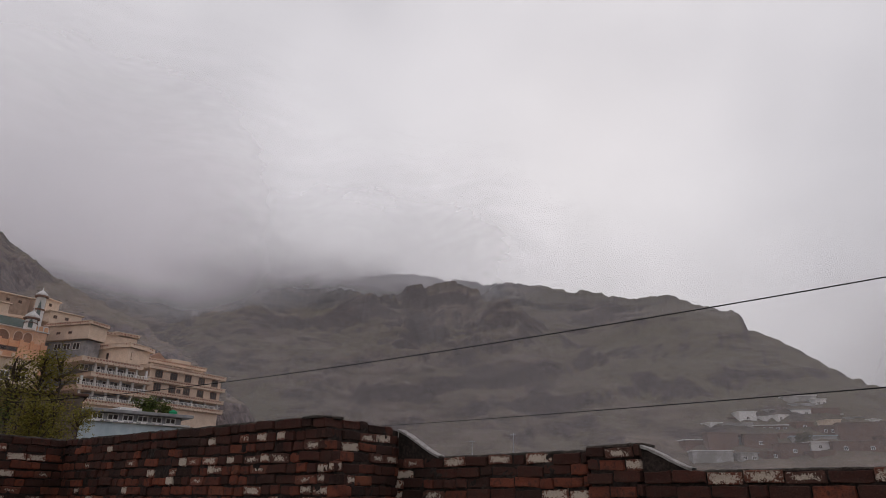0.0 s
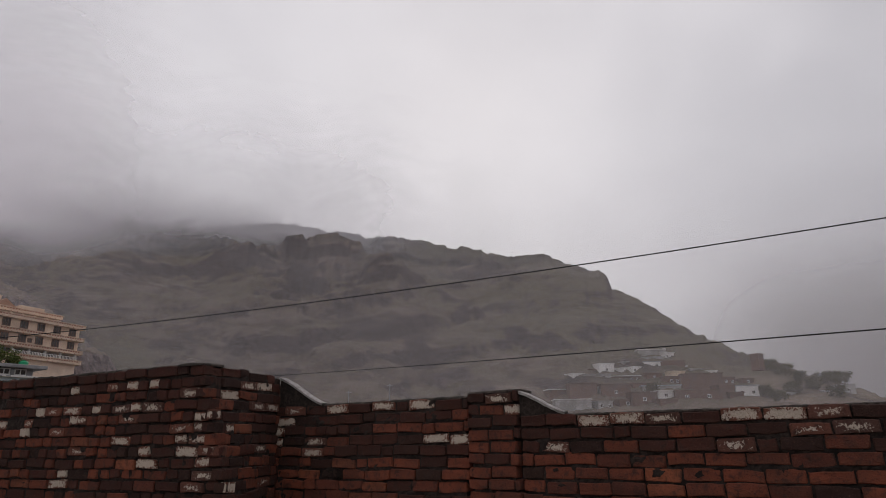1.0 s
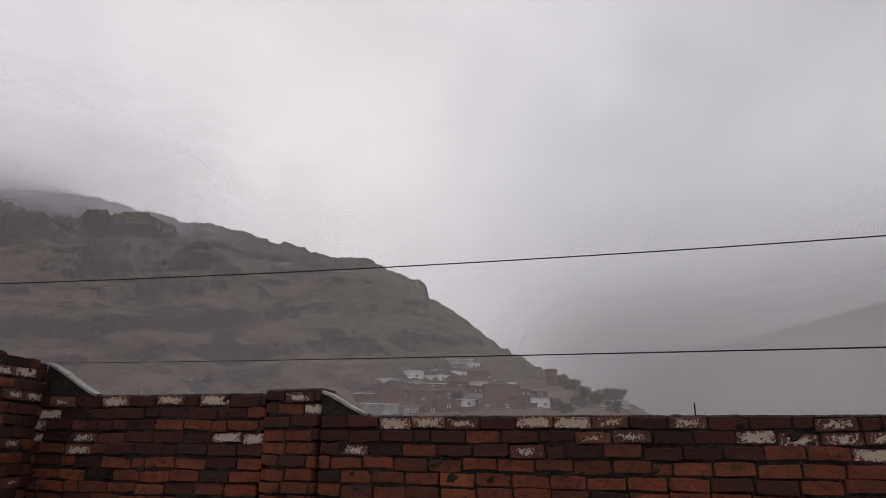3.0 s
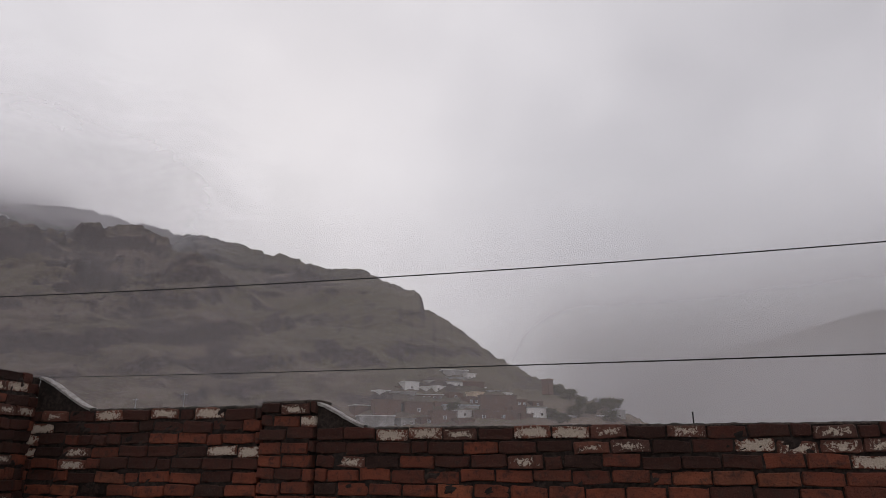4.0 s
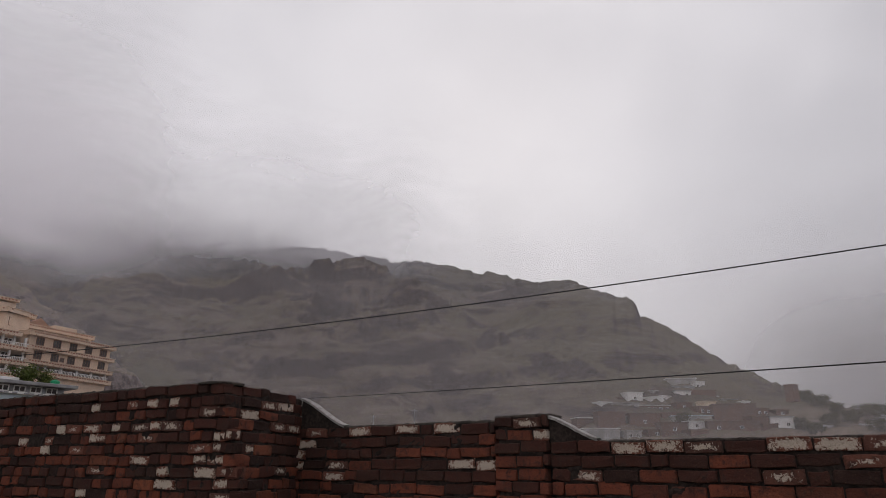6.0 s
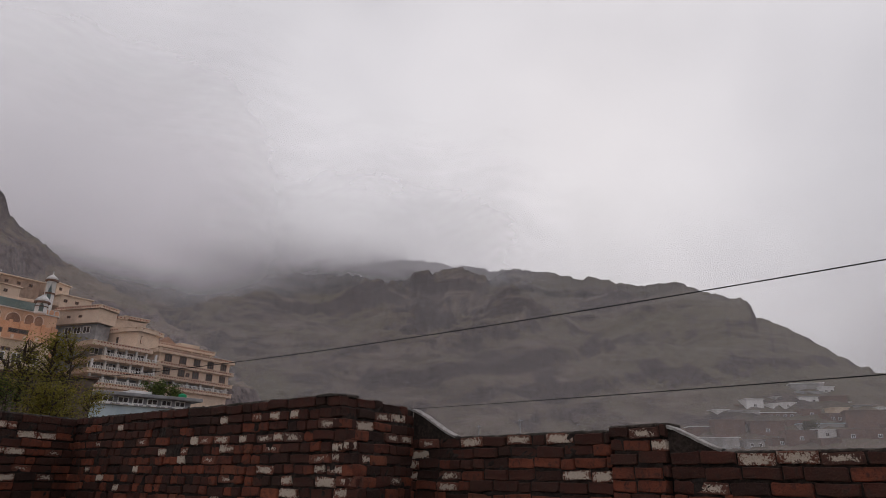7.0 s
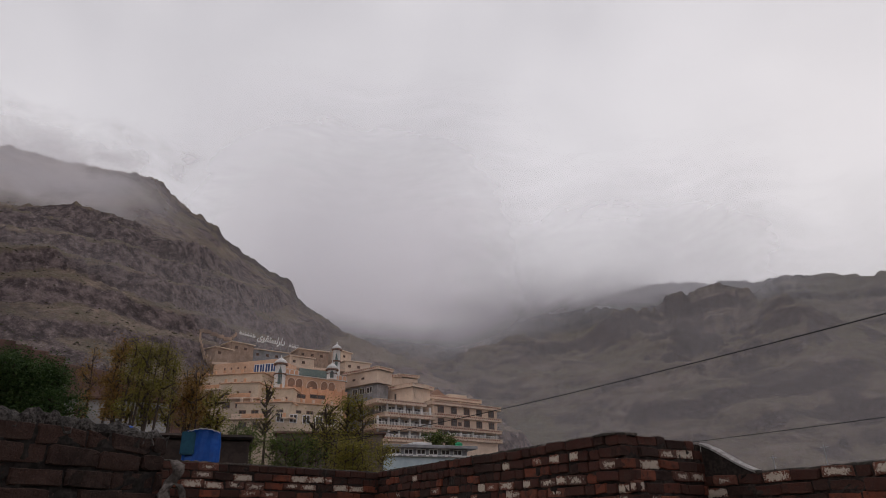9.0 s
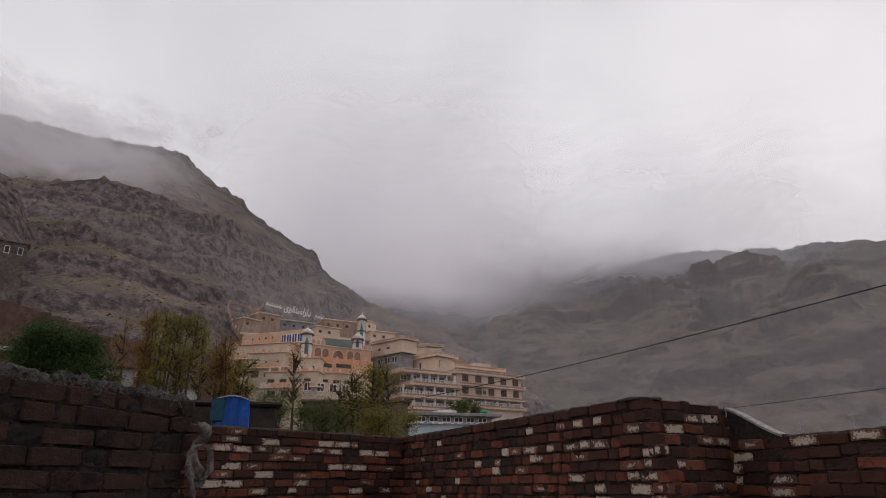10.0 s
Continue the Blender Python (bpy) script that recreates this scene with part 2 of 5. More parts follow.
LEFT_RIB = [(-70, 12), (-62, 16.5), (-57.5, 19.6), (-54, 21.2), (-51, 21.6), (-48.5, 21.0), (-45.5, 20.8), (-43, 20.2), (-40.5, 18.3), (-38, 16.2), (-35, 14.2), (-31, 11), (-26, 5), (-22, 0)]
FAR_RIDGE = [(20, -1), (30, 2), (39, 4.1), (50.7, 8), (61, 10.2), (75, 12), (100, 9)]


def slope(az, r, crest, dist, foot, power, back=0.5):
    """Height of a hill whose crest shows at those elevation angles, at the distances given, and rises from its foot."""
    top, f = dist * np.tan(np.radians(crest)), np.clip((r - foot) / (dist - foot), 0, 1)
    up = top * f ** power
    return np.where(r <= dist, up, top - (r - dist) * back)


def heights(az, r):
    x, y = r * np.sin(np.radians(az)), r * np.cos(np.radians(az))
    flat = -7 + 2.0 * fbm(x, y, 60, 3, 5) + np.clip((r - 300) / 2000, 0, 1) * 6
    wob = (fbm(x, y, 160, 4, 11) - 0.5)
    h = flat
    w = np.clip((r - 260) / 220, 0, 1)
    crags = fbm(x, y, 40, 6, 71, True, 0.62) * (1 - w) + fbm(x * 1.5, y, 105, 7, 77, True, 0.6) * w
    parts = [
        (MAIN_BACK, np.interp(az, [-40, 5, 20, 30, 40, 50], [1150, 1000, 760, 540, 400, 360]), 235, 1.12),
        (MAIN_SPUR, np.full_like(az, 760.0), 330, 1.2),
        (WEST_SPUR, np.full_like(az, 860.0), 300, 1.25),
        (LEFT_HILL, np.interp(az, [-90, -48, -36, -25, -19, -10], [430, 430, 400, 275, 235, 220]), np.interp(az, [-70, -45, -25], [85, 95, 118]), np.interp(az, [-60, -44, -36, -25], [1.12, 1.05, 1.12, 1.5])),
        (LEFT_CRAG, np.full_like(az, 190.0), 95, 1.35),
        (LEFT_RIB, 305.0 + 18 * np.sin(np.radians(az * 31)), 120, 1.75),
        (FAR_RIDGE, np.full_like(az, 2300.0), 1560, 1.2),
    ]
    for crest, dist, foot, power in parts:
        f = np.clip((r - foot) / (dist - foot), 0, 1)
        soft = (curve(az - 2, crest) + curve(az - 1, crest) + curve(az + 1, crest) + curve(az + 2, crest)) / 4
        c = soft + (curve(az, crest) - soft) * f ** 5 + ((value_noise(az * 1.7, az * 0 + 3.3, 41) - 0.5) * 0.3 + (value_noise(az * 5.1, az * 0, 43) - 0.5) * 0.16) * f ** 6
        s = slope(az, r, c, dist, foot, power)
        body = np.sin(np.pi * np.clip(f, 0, 1)) ** 0.8
        gully = fbm(x + 60 * wob, y + 60 * wob, 150, 5, 21, True) - 0.6
        s = s + body * (gully * (0.14 + 0.08 * w) * dist * np.tan(np.radians(np.maximum(c, 0))))
        # dipping ledges of harder rock, in bands that come and go
        far = np.clip(r / 260, 1, 2.6)
        led = (s - 0.12 * x) / (15.0 * far) + 1.6 * wob + 0.6 * fbm(x, y, 45, 4, 51)
        step = led - np.floor(led)
        hard = np.clip((fbm(x, y, 130, 3, 61) - 0.44) * 6, 0, 1)
        edge = np.clip(f * 2.5, 0, 1) * np.clip((0.985 - f) * 4.5, 0, 1) * np.interp(az, [18, 28], [1, 0.3])
        far = far ** 0.8
        s = s + far * (1.6 + 7.0 * hard) * (np.clip(step * (2.6 + 4 * hard), 0, 1) - step) * edge
        s = s + far * (2.0 + (8.0 + 9.0 * w) * hard) * (crags - 0.62) * edge
        h = np.maximum(h, s - 9.0 * (1 - f) ** 6)
    near = np.clip((r - 40) / 160, 0, 1)
    h = h + near * 3.2 * (fbm(x, y, 14, 5, 31, False, 0.6) - 0.5)
    return x, y, h


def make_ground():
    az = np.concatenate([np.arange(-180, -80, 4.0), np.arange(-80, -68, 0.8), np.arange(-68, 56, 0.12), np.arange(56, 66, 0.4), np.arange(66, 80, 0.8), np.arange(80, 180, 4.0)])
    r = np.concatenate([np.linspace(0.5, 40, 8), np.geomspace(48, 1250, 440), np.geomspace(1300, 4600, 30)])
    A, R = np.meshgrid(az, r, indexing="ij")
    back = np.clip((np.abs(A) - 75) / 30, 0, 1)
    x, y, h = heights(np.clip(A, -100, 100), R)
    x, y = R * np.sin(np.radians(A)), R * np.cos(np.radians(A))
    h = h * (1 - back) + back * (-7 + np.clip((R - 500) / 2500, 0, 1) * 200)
    na, nr = len(az), len(r)
    co = np.stack([x, y, h], -1).reshape(-1, 3)
    i = (np.arange(na)[:, None] * nr + np.arange(nr - 1)[None, :]).ravel()
    j = (((np.arange(na) + 1) % na)[:, None] * nr + np.arange(nr - 1)[None, :]).ravel()
    faces = np.stack([i, i + 1, j + 1, j], -1)
    me = bpy.data.meshes.new("ground")
    me.from_pydata(co.tolist(), [], faces.tolist())
    me.shade_smooth()
    me.materials.append(TERRAIN)
    return tagged(new("ground", me), "scrub-covered rocky hills and valley floor under mist", "hillside", kind="structure")


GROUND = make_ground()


def ground_at(az, r):
    return float(heights(np.array([float(az)]), np.array([float(r)]))[2][0])


# ---------------------------------------------------------------- mist
def mist_material(name, low, high, most, size, ragged, fade=(20, 30), az_fade=None, tint=(0.985, 0.955, 0.99), sheer=0.5):
    """A veil of cloud: thin water mist that scatters the sky's light; it thickens with height between two elevation angles and thins out again above."""
    m, n = material(name)
    wp = n.add("ShaderNodeTexCoord").outputs["Object"]
    s = n.add("ShaderNodeSeparateXYZ", {0: wp})
    flat = n.math("SQRT", n.math("ADD", n.math("POWER", s.outputs[0], 2.0), n.math("POWER", s.outputs[1], 2.0)))
    rise = n.math("DIVIDE", s.outputs[2], flat)
    az = n.math("ARCTAN2", s.outputs[0], s.outputs[1])
    st = n.add("ShaderNodeMapping", {"Vector": wp, "Scale": (1, 1, 1.6)}).outputs[0]
    puff = n.math("ADD", n.math("MULTIPLY", n.noise(st, 1 / size, 4.0, 0.5, 0.3), 0.75), n.math("MULTIPLY", n.noise(st, 3.0 / size, 3.0, 0.5, 0.3), 0.25))
    wave = n.math("MULTIPLY", n.math("SUBTRACT", puff, 0.5), ragged)
    height = n.math("ADD", rise, wave)
    a = n.map(height, math.tan(radians(low)), math.tan(radians(high)))
    a = n.math("MULTIPLY", a, n.map(height, math.tan(radians(fade[0])), math.tan(radians(fade[1])), 1.0, 0.0))
    if az_fade:
        side = n.math("ADD", az, n.math("MULTIPLY", wave, 1.5))
        a = n.math("MULTIPLY", a, n.map(side, radians(az_fade[0]), radians(az_fade[1]), 1.0, 0.0))
        if len(az_fade) > 2:
            a = n.math("MULTIPLY", a, n.map(side, radians(az_fade[2]), radians(az_fade[3]), 0.0, 1.0))
    a = n.math("MULTIPLY", a, most, True)
    body = n.add("ShaderNodeMixShader", {0: sheer, 1: n.add("ShaderNodeBsdfDiffuse", {"Color": (*tint, 1)}).outputs[0], 2: n.add("ShaderNodeBsdfTranslucent", {"Color": (*tint, 1)}).outputs[0]})
    clear = n.add("ShaderNodeBsdfTransparent")
    n.add("ShaderNodeOutputMaterial", {"Surface": n.add("ShaderNodeMixShader", {0: a, 1: clear.outputs[0], 2: body.outputs[0]}).outputs[0]})
    return m


def mist(label, dist, az0, az1, el0, el1, mat, lean=0.0):
    """A bank of mist round the roof; lean: metres by which it draws back for each metre of height."""
    bm = bmesh.new()
    cols = []
    mid = math.tan(radians(16))
    for i in range(41):
        az = az0 + (az1 - az0) * i / 40
        col = []
        for k in range(7):
            t = math.tan(radians(el0 + (el1 - el0) * k / 6))
            d = dist * (1 + 0.03 * math.sin(i * 0.7)) * (1 - lean * mid) / (1 - lean * t)
            col.append(bm.verts.new(toward(az) * d + Vector((0, 0, d * t))))
        cols.append(col)
    for a, b in zip(cols, cols[1:]):
        for k in range(6):
            bm.faces.new((a[k], b[k], b[k + 1], a[k + 1]))
    return tagged(mesh("backdrop", bm, mat, smooth=True), label, "mist", kind="structure")


mist("thin rain haze in front of the terraces", 114, -66, 76, -4, 26, mist_material("near_haze", -30, -20, 0.05, 120, 0.05, (12, 22)))
mist("thin grey rain haze over the valley", 192, -66, 76, -4, 26, mist_material("valley_haze", -30, -20, 0.12, 120, 0.05, (14, 27)))
mist("grey haze under the steep hill", 200, -66, 6, -4, 26, mist_material("hill_haze", -30, -20, 0.09, 120, 0.05, (14, 27), (-24, 0)))
mist("thin haze in front of the village slope", 242, -24, 76, -4, 24, mist_material("village_haze", -30, -20, 0.05, 120, 0.05, (9, 19), (80, 90, -24, 6)))
mist("grey haze in front of the far mountain", 640, -50, 76, -2, 30, mist_material("mountain_haze", -30, -20, 0.09, 200, 0.12, (15, 24)))
mist("low cloud hiding the head of the valley", 690, -52, 26, 6, 42, mist_material("crest_cloud", 12.6, 17.4, 0.92, 170, 0.1, (17.0, 40), (-27.0, -10.0, -54, -36), sheer=0.1), 0.8)
mist("tatters of low cloud over the crests", 725, -30, 26, 6, 42, mist_material("crest_tatters", 14.6, 18.2, 0.5, 110, 0.14, (17.5, 32), (-2.0, 14.0, -30, -16), sheer=0.1), 0.8)
mist("low cloud behind the mountain spurs", 905, -40, 16, 6, 42, mist_material("back_cloud", 11.5, 15.0, 0.9, 120, 0.08, (16.9, 21.5), (-9.5, 0.0, -40, -30), sheer=0.1), 0.5)
mist("wisps of low cloud on the steep hill", 250, -90, -30, 12, 40, mist_material("hill_cloud", 19.5, 26.0, 0.75, 26, 0.16, (26, 31.5), (-56, -44), sheer=0.1), 0.3)
# dimness low over the far valley is put into this sheet's darker tint
mist("haze closing the far valley, tinted darker", 1500, 12, 110, -2, 24, mist_material("far_haze", -30, -20, 0.94, 500, 0.05, (6, 17), (120, 130, 27, 42), tint=(0.6, 0.59, 0.61)))


def cloud_ceiling():
    """An added see-through shell all round, far behind the hills; evens denoising at mist edges."""
    m, n = material("cloud_ceiling")
    body = n.add("ShaderNodeMixShader", {0: 0.5, 1: n.add("ShaderNodeBsdfDiffuse", {"Color": (0.95, 0.92, 0.96, 1)}).outputs[0], 2: n.add("ShaderNodeBsdfTranslucent", {"Color": (0.95, 0.92, 0.96, 1)}).outputs[0]})
    n.add("ShaderNodeOutputMaterial", {"Surface": n.add("ShaderNodeMixShader", {0: 0.3, 1: n.add("ShaderNodeBsdfTransparent").outputs[0], 2: body.outputs[0]}).outputs[0]})
    bm = bmesh.new()
    rings = []
    for k in range(13):
        e = radians(-3 + 93 * k / 12.2)
        rings.append([bm.verts.new((4300 * math.cos(e) * math.sin(j * math.tau / 64), 4300 * math.cos(e) * math.cos(j * math.tau / 64), 4300 * math.sin(e))) for j in range(64)])
    for a, b in zip(rings, rings[1:]):
        for j in range(64):
            bm.faces.new((a[j], a[(j + 1) % 64], b[(j + 1) % 64], b[j]))
    bm.faces.new(rings[-1])
    return tagged(mesh("backdrop", bm, m, smooth=True), "added see-through grey shell behind the hills", "cloud", kind="structure")


cloud_ceiling()

# ---------------------------------------------------------------- roof terrace and brick parapets
COURSE = 0.086


def brick_meshes(name, length, count):
    """Worn handmade bricks: a chipped ten-cornered face, softened arrises, square back."""
    out = []
    for k in range(count):
        rng = random.Random(f"{name}{length}{k}")
        bm = bmesh.new()
        hx, hz = length / 2, 0.0365
        cut = [rng.uniform(0.002, 0.011) if rng.random() < 0.8 else rng.uniform(0.016, 0.035) for _ in range(4)]
        cz = [rng.uniform(0.002, 0.009) for _ in range(4)]
        mid = rng.uniform(-0.5, 0.5) * hx
        line = [(-hx + cut[0], -hz), (mid, -hz), (hx - cut[1], -hz), (hx, -hz + cz[1]), (hx, hz - cz[2]), (hx - cut[2], hz), (-mid, hz), (-hx + cut[3], hz), (-hx, hz - cz[3]), (-hx, -hz + cz[0])]
        line = [(x + rng.uniform(-1, 1) * 0.004, z + rng.uniform(-1, 1) * 0.005) for x, z in line]
        rows = []
        for y, grow in ((0.05, 0.0), (-0.041, 0.0), (-0.05, 0.0065)):
            rows.append([bm.verts.new((x - math.copysign(grow, x), y + (rng.uniform(-1, 1) * 0.003 if y < 0 else 0), z - math.copysign(grow * 0.7, z))) for x, z in line])
        for p, q in zip(rows, rows[1:]):
            for i in range(10):
                bm.faces.new((p[i], q[i], q[(i + 1) % 10], p[(i + 1) % 10]))
        c = bm.verts.new((rng.uniform(-0.3, 0.3) * hx, -0.05 + rng.uniform(-0.004, 0.004), rng.uniform(-0.012, 0.012)))
        for i in range(10):
            bm.faces.new((rows[2][i], c, rows[2][(i + 1) % 10]))
        bmesh.ops.recalc_face_normals(bm, faces=bm.faces)
        me = bpy.data.meshes.new(name)
        bm.to_mesh(me)
        bm.free()
        out.append(me)
    return out


MATS = {"red": BRICK_RED, "dark": BRICK_DARK, "orange": BRICK_ORANGE, "lime": BRICK_LIME, "near_black": BRICK_SOOT_AND_HOLE}
BRICKS = {}
for kind_, length_ in (("stretcher", 0.228), ("header", 0.108)):
    for mat_ in MATS:
        BRICKS[kind_, mat_] = brick_meshes("brick", length_, 10)
        for me_ in BRICKS[kind_, mat_]:
            me_.materials.append(MATS[mat_])


def parapet(name, label, a, b, bottom, top, pitch=0.24, headers=0.1, whites=(), dark_rows=3, seed=1, retreat=0.04, jitter=1.0, lean=None, lean_start=None, thick=0.23, tone=(0.6, 0.2), z_top=None):
    """A brick wall from a to b (plan), its seen face on the right-hand side of a to b... courses counted down from z_top."""
    rng = random.Random(seed)
    a, b = Vector((*a, 0)), Vector((*b, 0))
    zt = z_top if z_top is not None else max(top(0.0), top(1.0))

    def place(u, z):
        p0 = a + (lean_start * (zt - z) if lean_start else Vector((0, 0, 0)))
        p1 = b + (lean * (zt - z) if lean else Vector((0, 0, 0)))
        return p0.lerp(p1, u) + Vector((0, 0, z))

    length = (b - a).length
    along = (b - a).normalized()
    face = Vector((along.y, -along.x, 0))
    # mortar core, recessed behind the brick faces
    bm = bmesh.new()
    cols = []
    steps = max(4, int(length / 0.035))
    rows_ = 30
    for i in range(steps + 1):
        u = 0.03 / length + (1 - (0.03 + retreat) / length) * i / steps
        tz = top(u) - 0.012
        front = [place(u, 0.0) - face * 0.03]
        for k in range(rows_ + 1):
            c_ = place(u, bottom + (tz - bottom) * k / rows_)
            front.append(c_ - face * ((0.010 if dark_rows > 8 else 0.017) + 0.018 * noise.noise(c_ * 13) + 0.011 * noise.noise(c_ * 41)))
        rear = [place(u, z) - face * thick for z in (tz, 0.0)]
        cols.append([bm.verts.new(c_) for c_ in front + rear])
    m_ = len(cols[0])
    for p, q in zip(cols, cols[1:]):
        for k in range(m_):
            bm.faces.new((p[k], q[k], q[(k + 1) % m_], p[(k + 1) % m_]))
    bm.faces.new(cols[0])
    bm.faces.new(list(reversed(cols[-1])))
    bmesh.ops.recalc_face_normals(bm, faces=bm.faces)
    wall = tagged(mesh(name, bm, SOOT_MORTAR if dark_rows > 8 else MORTAR), label, "wall", kind="structure")
    row = 0
    z = zt - COURSE / 2
    spots = [(s_, zt - (r_ + 0.5) * COURSE) for r_, row_ in dict(whites).items() for s_ in row_]
    while z > bottom:
        s = -rng.uniform(0.0, 0.2) if row % 2 else -0.12 * rng.random()
        while s < length - 0.03:
            short = rng.random() < headers
            l = (pitch / 2 if short else pitch) * rng.uniform(0.96, 1.04)
            s0, s1 = max(s, 0.0), min(s + l, length)
            mid = (s0 + s1) / 2
            if s1 - s0 > 0.04 and z + COURSE * 0.2 <= top(mid / length) and rng.random() > 0.005:
                kind = "header" if s1 - s0 < pitch * 0.7 else "stretcher"
                near = [w for w in spots if abs(w[1] - z) < COURSE * 0.55 and s0 <= w[0] < s1]
                if near:
                    look_ = "lime"
                elif dark_rows > 8:
                    look_ = "near_black"
                elif row < dark_rows:
                    look_ = "dark" if rng.random() < (0.92 if row < 2 else 0.7) else "red"
                else:
                    q = rng.random()
                    # a few near-black bricks imitate the shaded holes of missing ones
                    look_ = "near_black" if q > 0.96 else "red" if q < tone[0] else "orange" if q < tone[0] + tone[1] else "dark"
                ob = new("brick", rng.choice(BRICKS[kind, look_]))
                ob.parent = wall
                d = (place(min((mid + 0.05) / length, 1), z) - place(max((mid - 0.05) / length, 0), z)).normalized()
                turn = Matrix((d, Vector((0, 0, 1)).cross(d), Vector((0, 0, 1)))).transposed().to_4x4()
                depth = -0.05 + rng.uniform(-0.011, 0.009)
                c = place(mid / length, z + rng.uniform(-0.008, 0.008) * jitter) + face * depth
                ob.matrix_basis = Matrix.Translation(c) @ turn @ pose(0, 0, 0, rng.uniform(-3.5, 3.5), rng.uniform(-2.4, 2.4) * jitter, rng.uniform(-2.5, 2.5)) @ Matrix.Diagonal(((s1 - s0 - 0.009) / (0.108 if kind == "header" else 0.228), 1, rng.uniform(0.93, 1.08), 1))
            s += l
        z -= COURSE
        row += 1
    return wall


def coping(label, pts, width, mat, parent_name="coping", rough=0.011, thick=0.009, seed=3):
    """An uneven strip of mortar along a wall's top; pts: places on its front edge; it reaches back across the wall."""
    bm = bmesh.new()
    rows = []
    pts = [Vector(p) for p in pts]
    dense = []
    for p, q in zip(pts, pts[1:]):
        k = max(2, int((q - p).length / 0.022))
        dense += [p.lerp(q, i / k) for i in range(k)]
    dense.append(pts[-1])
    for i, p in enumerate(dense):
        d = (dense[min(i + 1, len(dense) - 1)] - dense[max(i - 1, 0)])
        back = Vector((-d.y, d.x, 0)).normalized()
        ring = []
        for k, (o, up) in enumerate(((0.012, -thick), (0.014, thick * 0.4), (0.04, thick), (width * 0.35, thick * 1.15), (width * 0.7, thick * 1.1), (width, thick * 0.5), (width, -thick))):
            n_ = noise.noise_vector((p + back * o) * 21 + Vector((seed, k, 0)))
            m_ = noise.noise((p + back * o) * 70) * 1.6
            ring.append(bm.verts.new(p + back * (o + n_.x * rough) + Vector((0, 0, up + (n_.z * rough + m_ * rough * 0.5) * (0 if up < 0 else 1)))))
        rows.append(ring)
    for a, b in zip(rows, rows[1:]):
        for k in range(len(a) - 1):
            bm.faces.new((a[k], b[k], b[k + 1], a[k + 1]))
    bm.faces.new(rows[0])
    bm.faces.new(list(reversed(rows[-1])))
    bmesh.ops.recalc_face_normals(bm, faces=bm.faces)
    return tagged(mesh("trim", bm, mat, smooth=True), label, "coping", kind="structure")


E_A = radians(-42)
E_DIR = Vector((math.cos(E_A), math.sin(E_A)))
E_PIER = Vector((1.5, 4.4))


def east(s):
    return E_PIER + E_DIR * s


INNER = east(-2.44)
CONVEX = Vector((-0.86, 5.18))
LEAN = Vector((0.27, -0.03, 0.0))
WEST_IN = Vector((-4.30, 7.81))
WEST_END = Vector((-5.40, 4.6))
flat = lambda z: (lambda u: z)

# places along each wall where a course carries old limewash, by course from the top
LIME_E1 = {0: (0.1, 0.58, 1.04, 1.47), 1: (0.03,), 2: (0.05,), 3: (0.05, 0.55, 1.67, 1.78), 4: (0.34,)}
LIME_E3 = {0: (0.38, 0.6, 1.04, 1.41, 1.51, 1.89, 2.32, 2.97, 3.17), 1: (1.65, 1.85, 2.07, 2.59, 2.94, 3.18, 3.32), 2: (0.25, 1.33, 3.21)}
LIME_D = {1: (0.6, 0.83), 2: (0.38,), 3: (0.76, 0.9), 5: (0.28,), 7: (0.7,), 10: (0.64,)}
LIME_C = {1: (0.98, 2.83, 3.29, 3.51, 3.73), 2: (4.2,), 3: (0.62, 1.5, 2.32, 2.61, 2.73, 3.1, 3.31, 3.54, 3.67, 3.81), 4: (1.83, 1.91, 2.04, 2.21, 2.83, 2.91, 3.39, 4.2, 4.28),
          5: (2.18, 2.47, 2.66, 3.91, 4.2), 6: (0.4, 1.39, 3.27, 3.96, 4.09), 7: (0.66, 2.76, 3.55, 3.95, 4.1, 4.3), 8: (1.02, 3.71, 4.1, 4.2), 9: (2.6, 4.25), 10: (2.62, 3.9, 4.1, 4.3)}
LIME_B = {0: (1.09,), 1: (0.92, 1.45, 2.08, 2.39, 2.6), 2: (0.96, 1.23, 1.4, 1.64, 1.97, 2.4, 2.75, 3.03), 3: (1.44, 1.68), 4: (1.03, 1.16, 2.23, 2.48, 2.79, 3.06),
          5: (0.9, 1.42, 1.96), 6: (0.89, 1.03, 1.82, 2.76), 7: (1.41, 1.76, 2.61, 3.13)}
E_BACK = Vector((-E_DIR.y, E_DIR.x))
parapet("wall_east_1", "weathered red brick parapet with pale lime patches", east(-2.56), east(-0.5), 1.0, flat(1.875), 0.242, 0.12, {k: tuple(s + 0.12 for s in v) for k, v in LIME_E1.items()}, 5, 11, tone=(0.5, 0.14))
parapet("wall_east_2", "short brick pier standing proud in the parapet", east(-0.5) - E_BACK * 0.03, east(-0.09) - E_BACK * 0.03, 1.0, flat(1.9), 0.205, 0.1, {1: (0.3,), 0: (0.33,)}, 4, 12, thick=0.26, tone=(0.5, 0.14))
parapet("wall_east_3", "red brick parapet with limewashed bricks along its top", east(-0.09), east(4.6), 1.0, flat(1.722), 0.227, 0.05, {k: tuple(v + 0.06 for v in row) for k, row in LIME_E3.items()}, 3, 13, tone=(0.62, 0.18))
parapet("wall_corner_1", "short return of the brick parapet beside the corner", CONVEX, INNER + (INNER - CONVEX).normalized() * 0.06, 1.0, lambda u: 2.16 - 0.03 * u, 0.24, 0.3, LIME_D, 5, 14, lean_start=LEAN, tone=(0.4, 0.05))
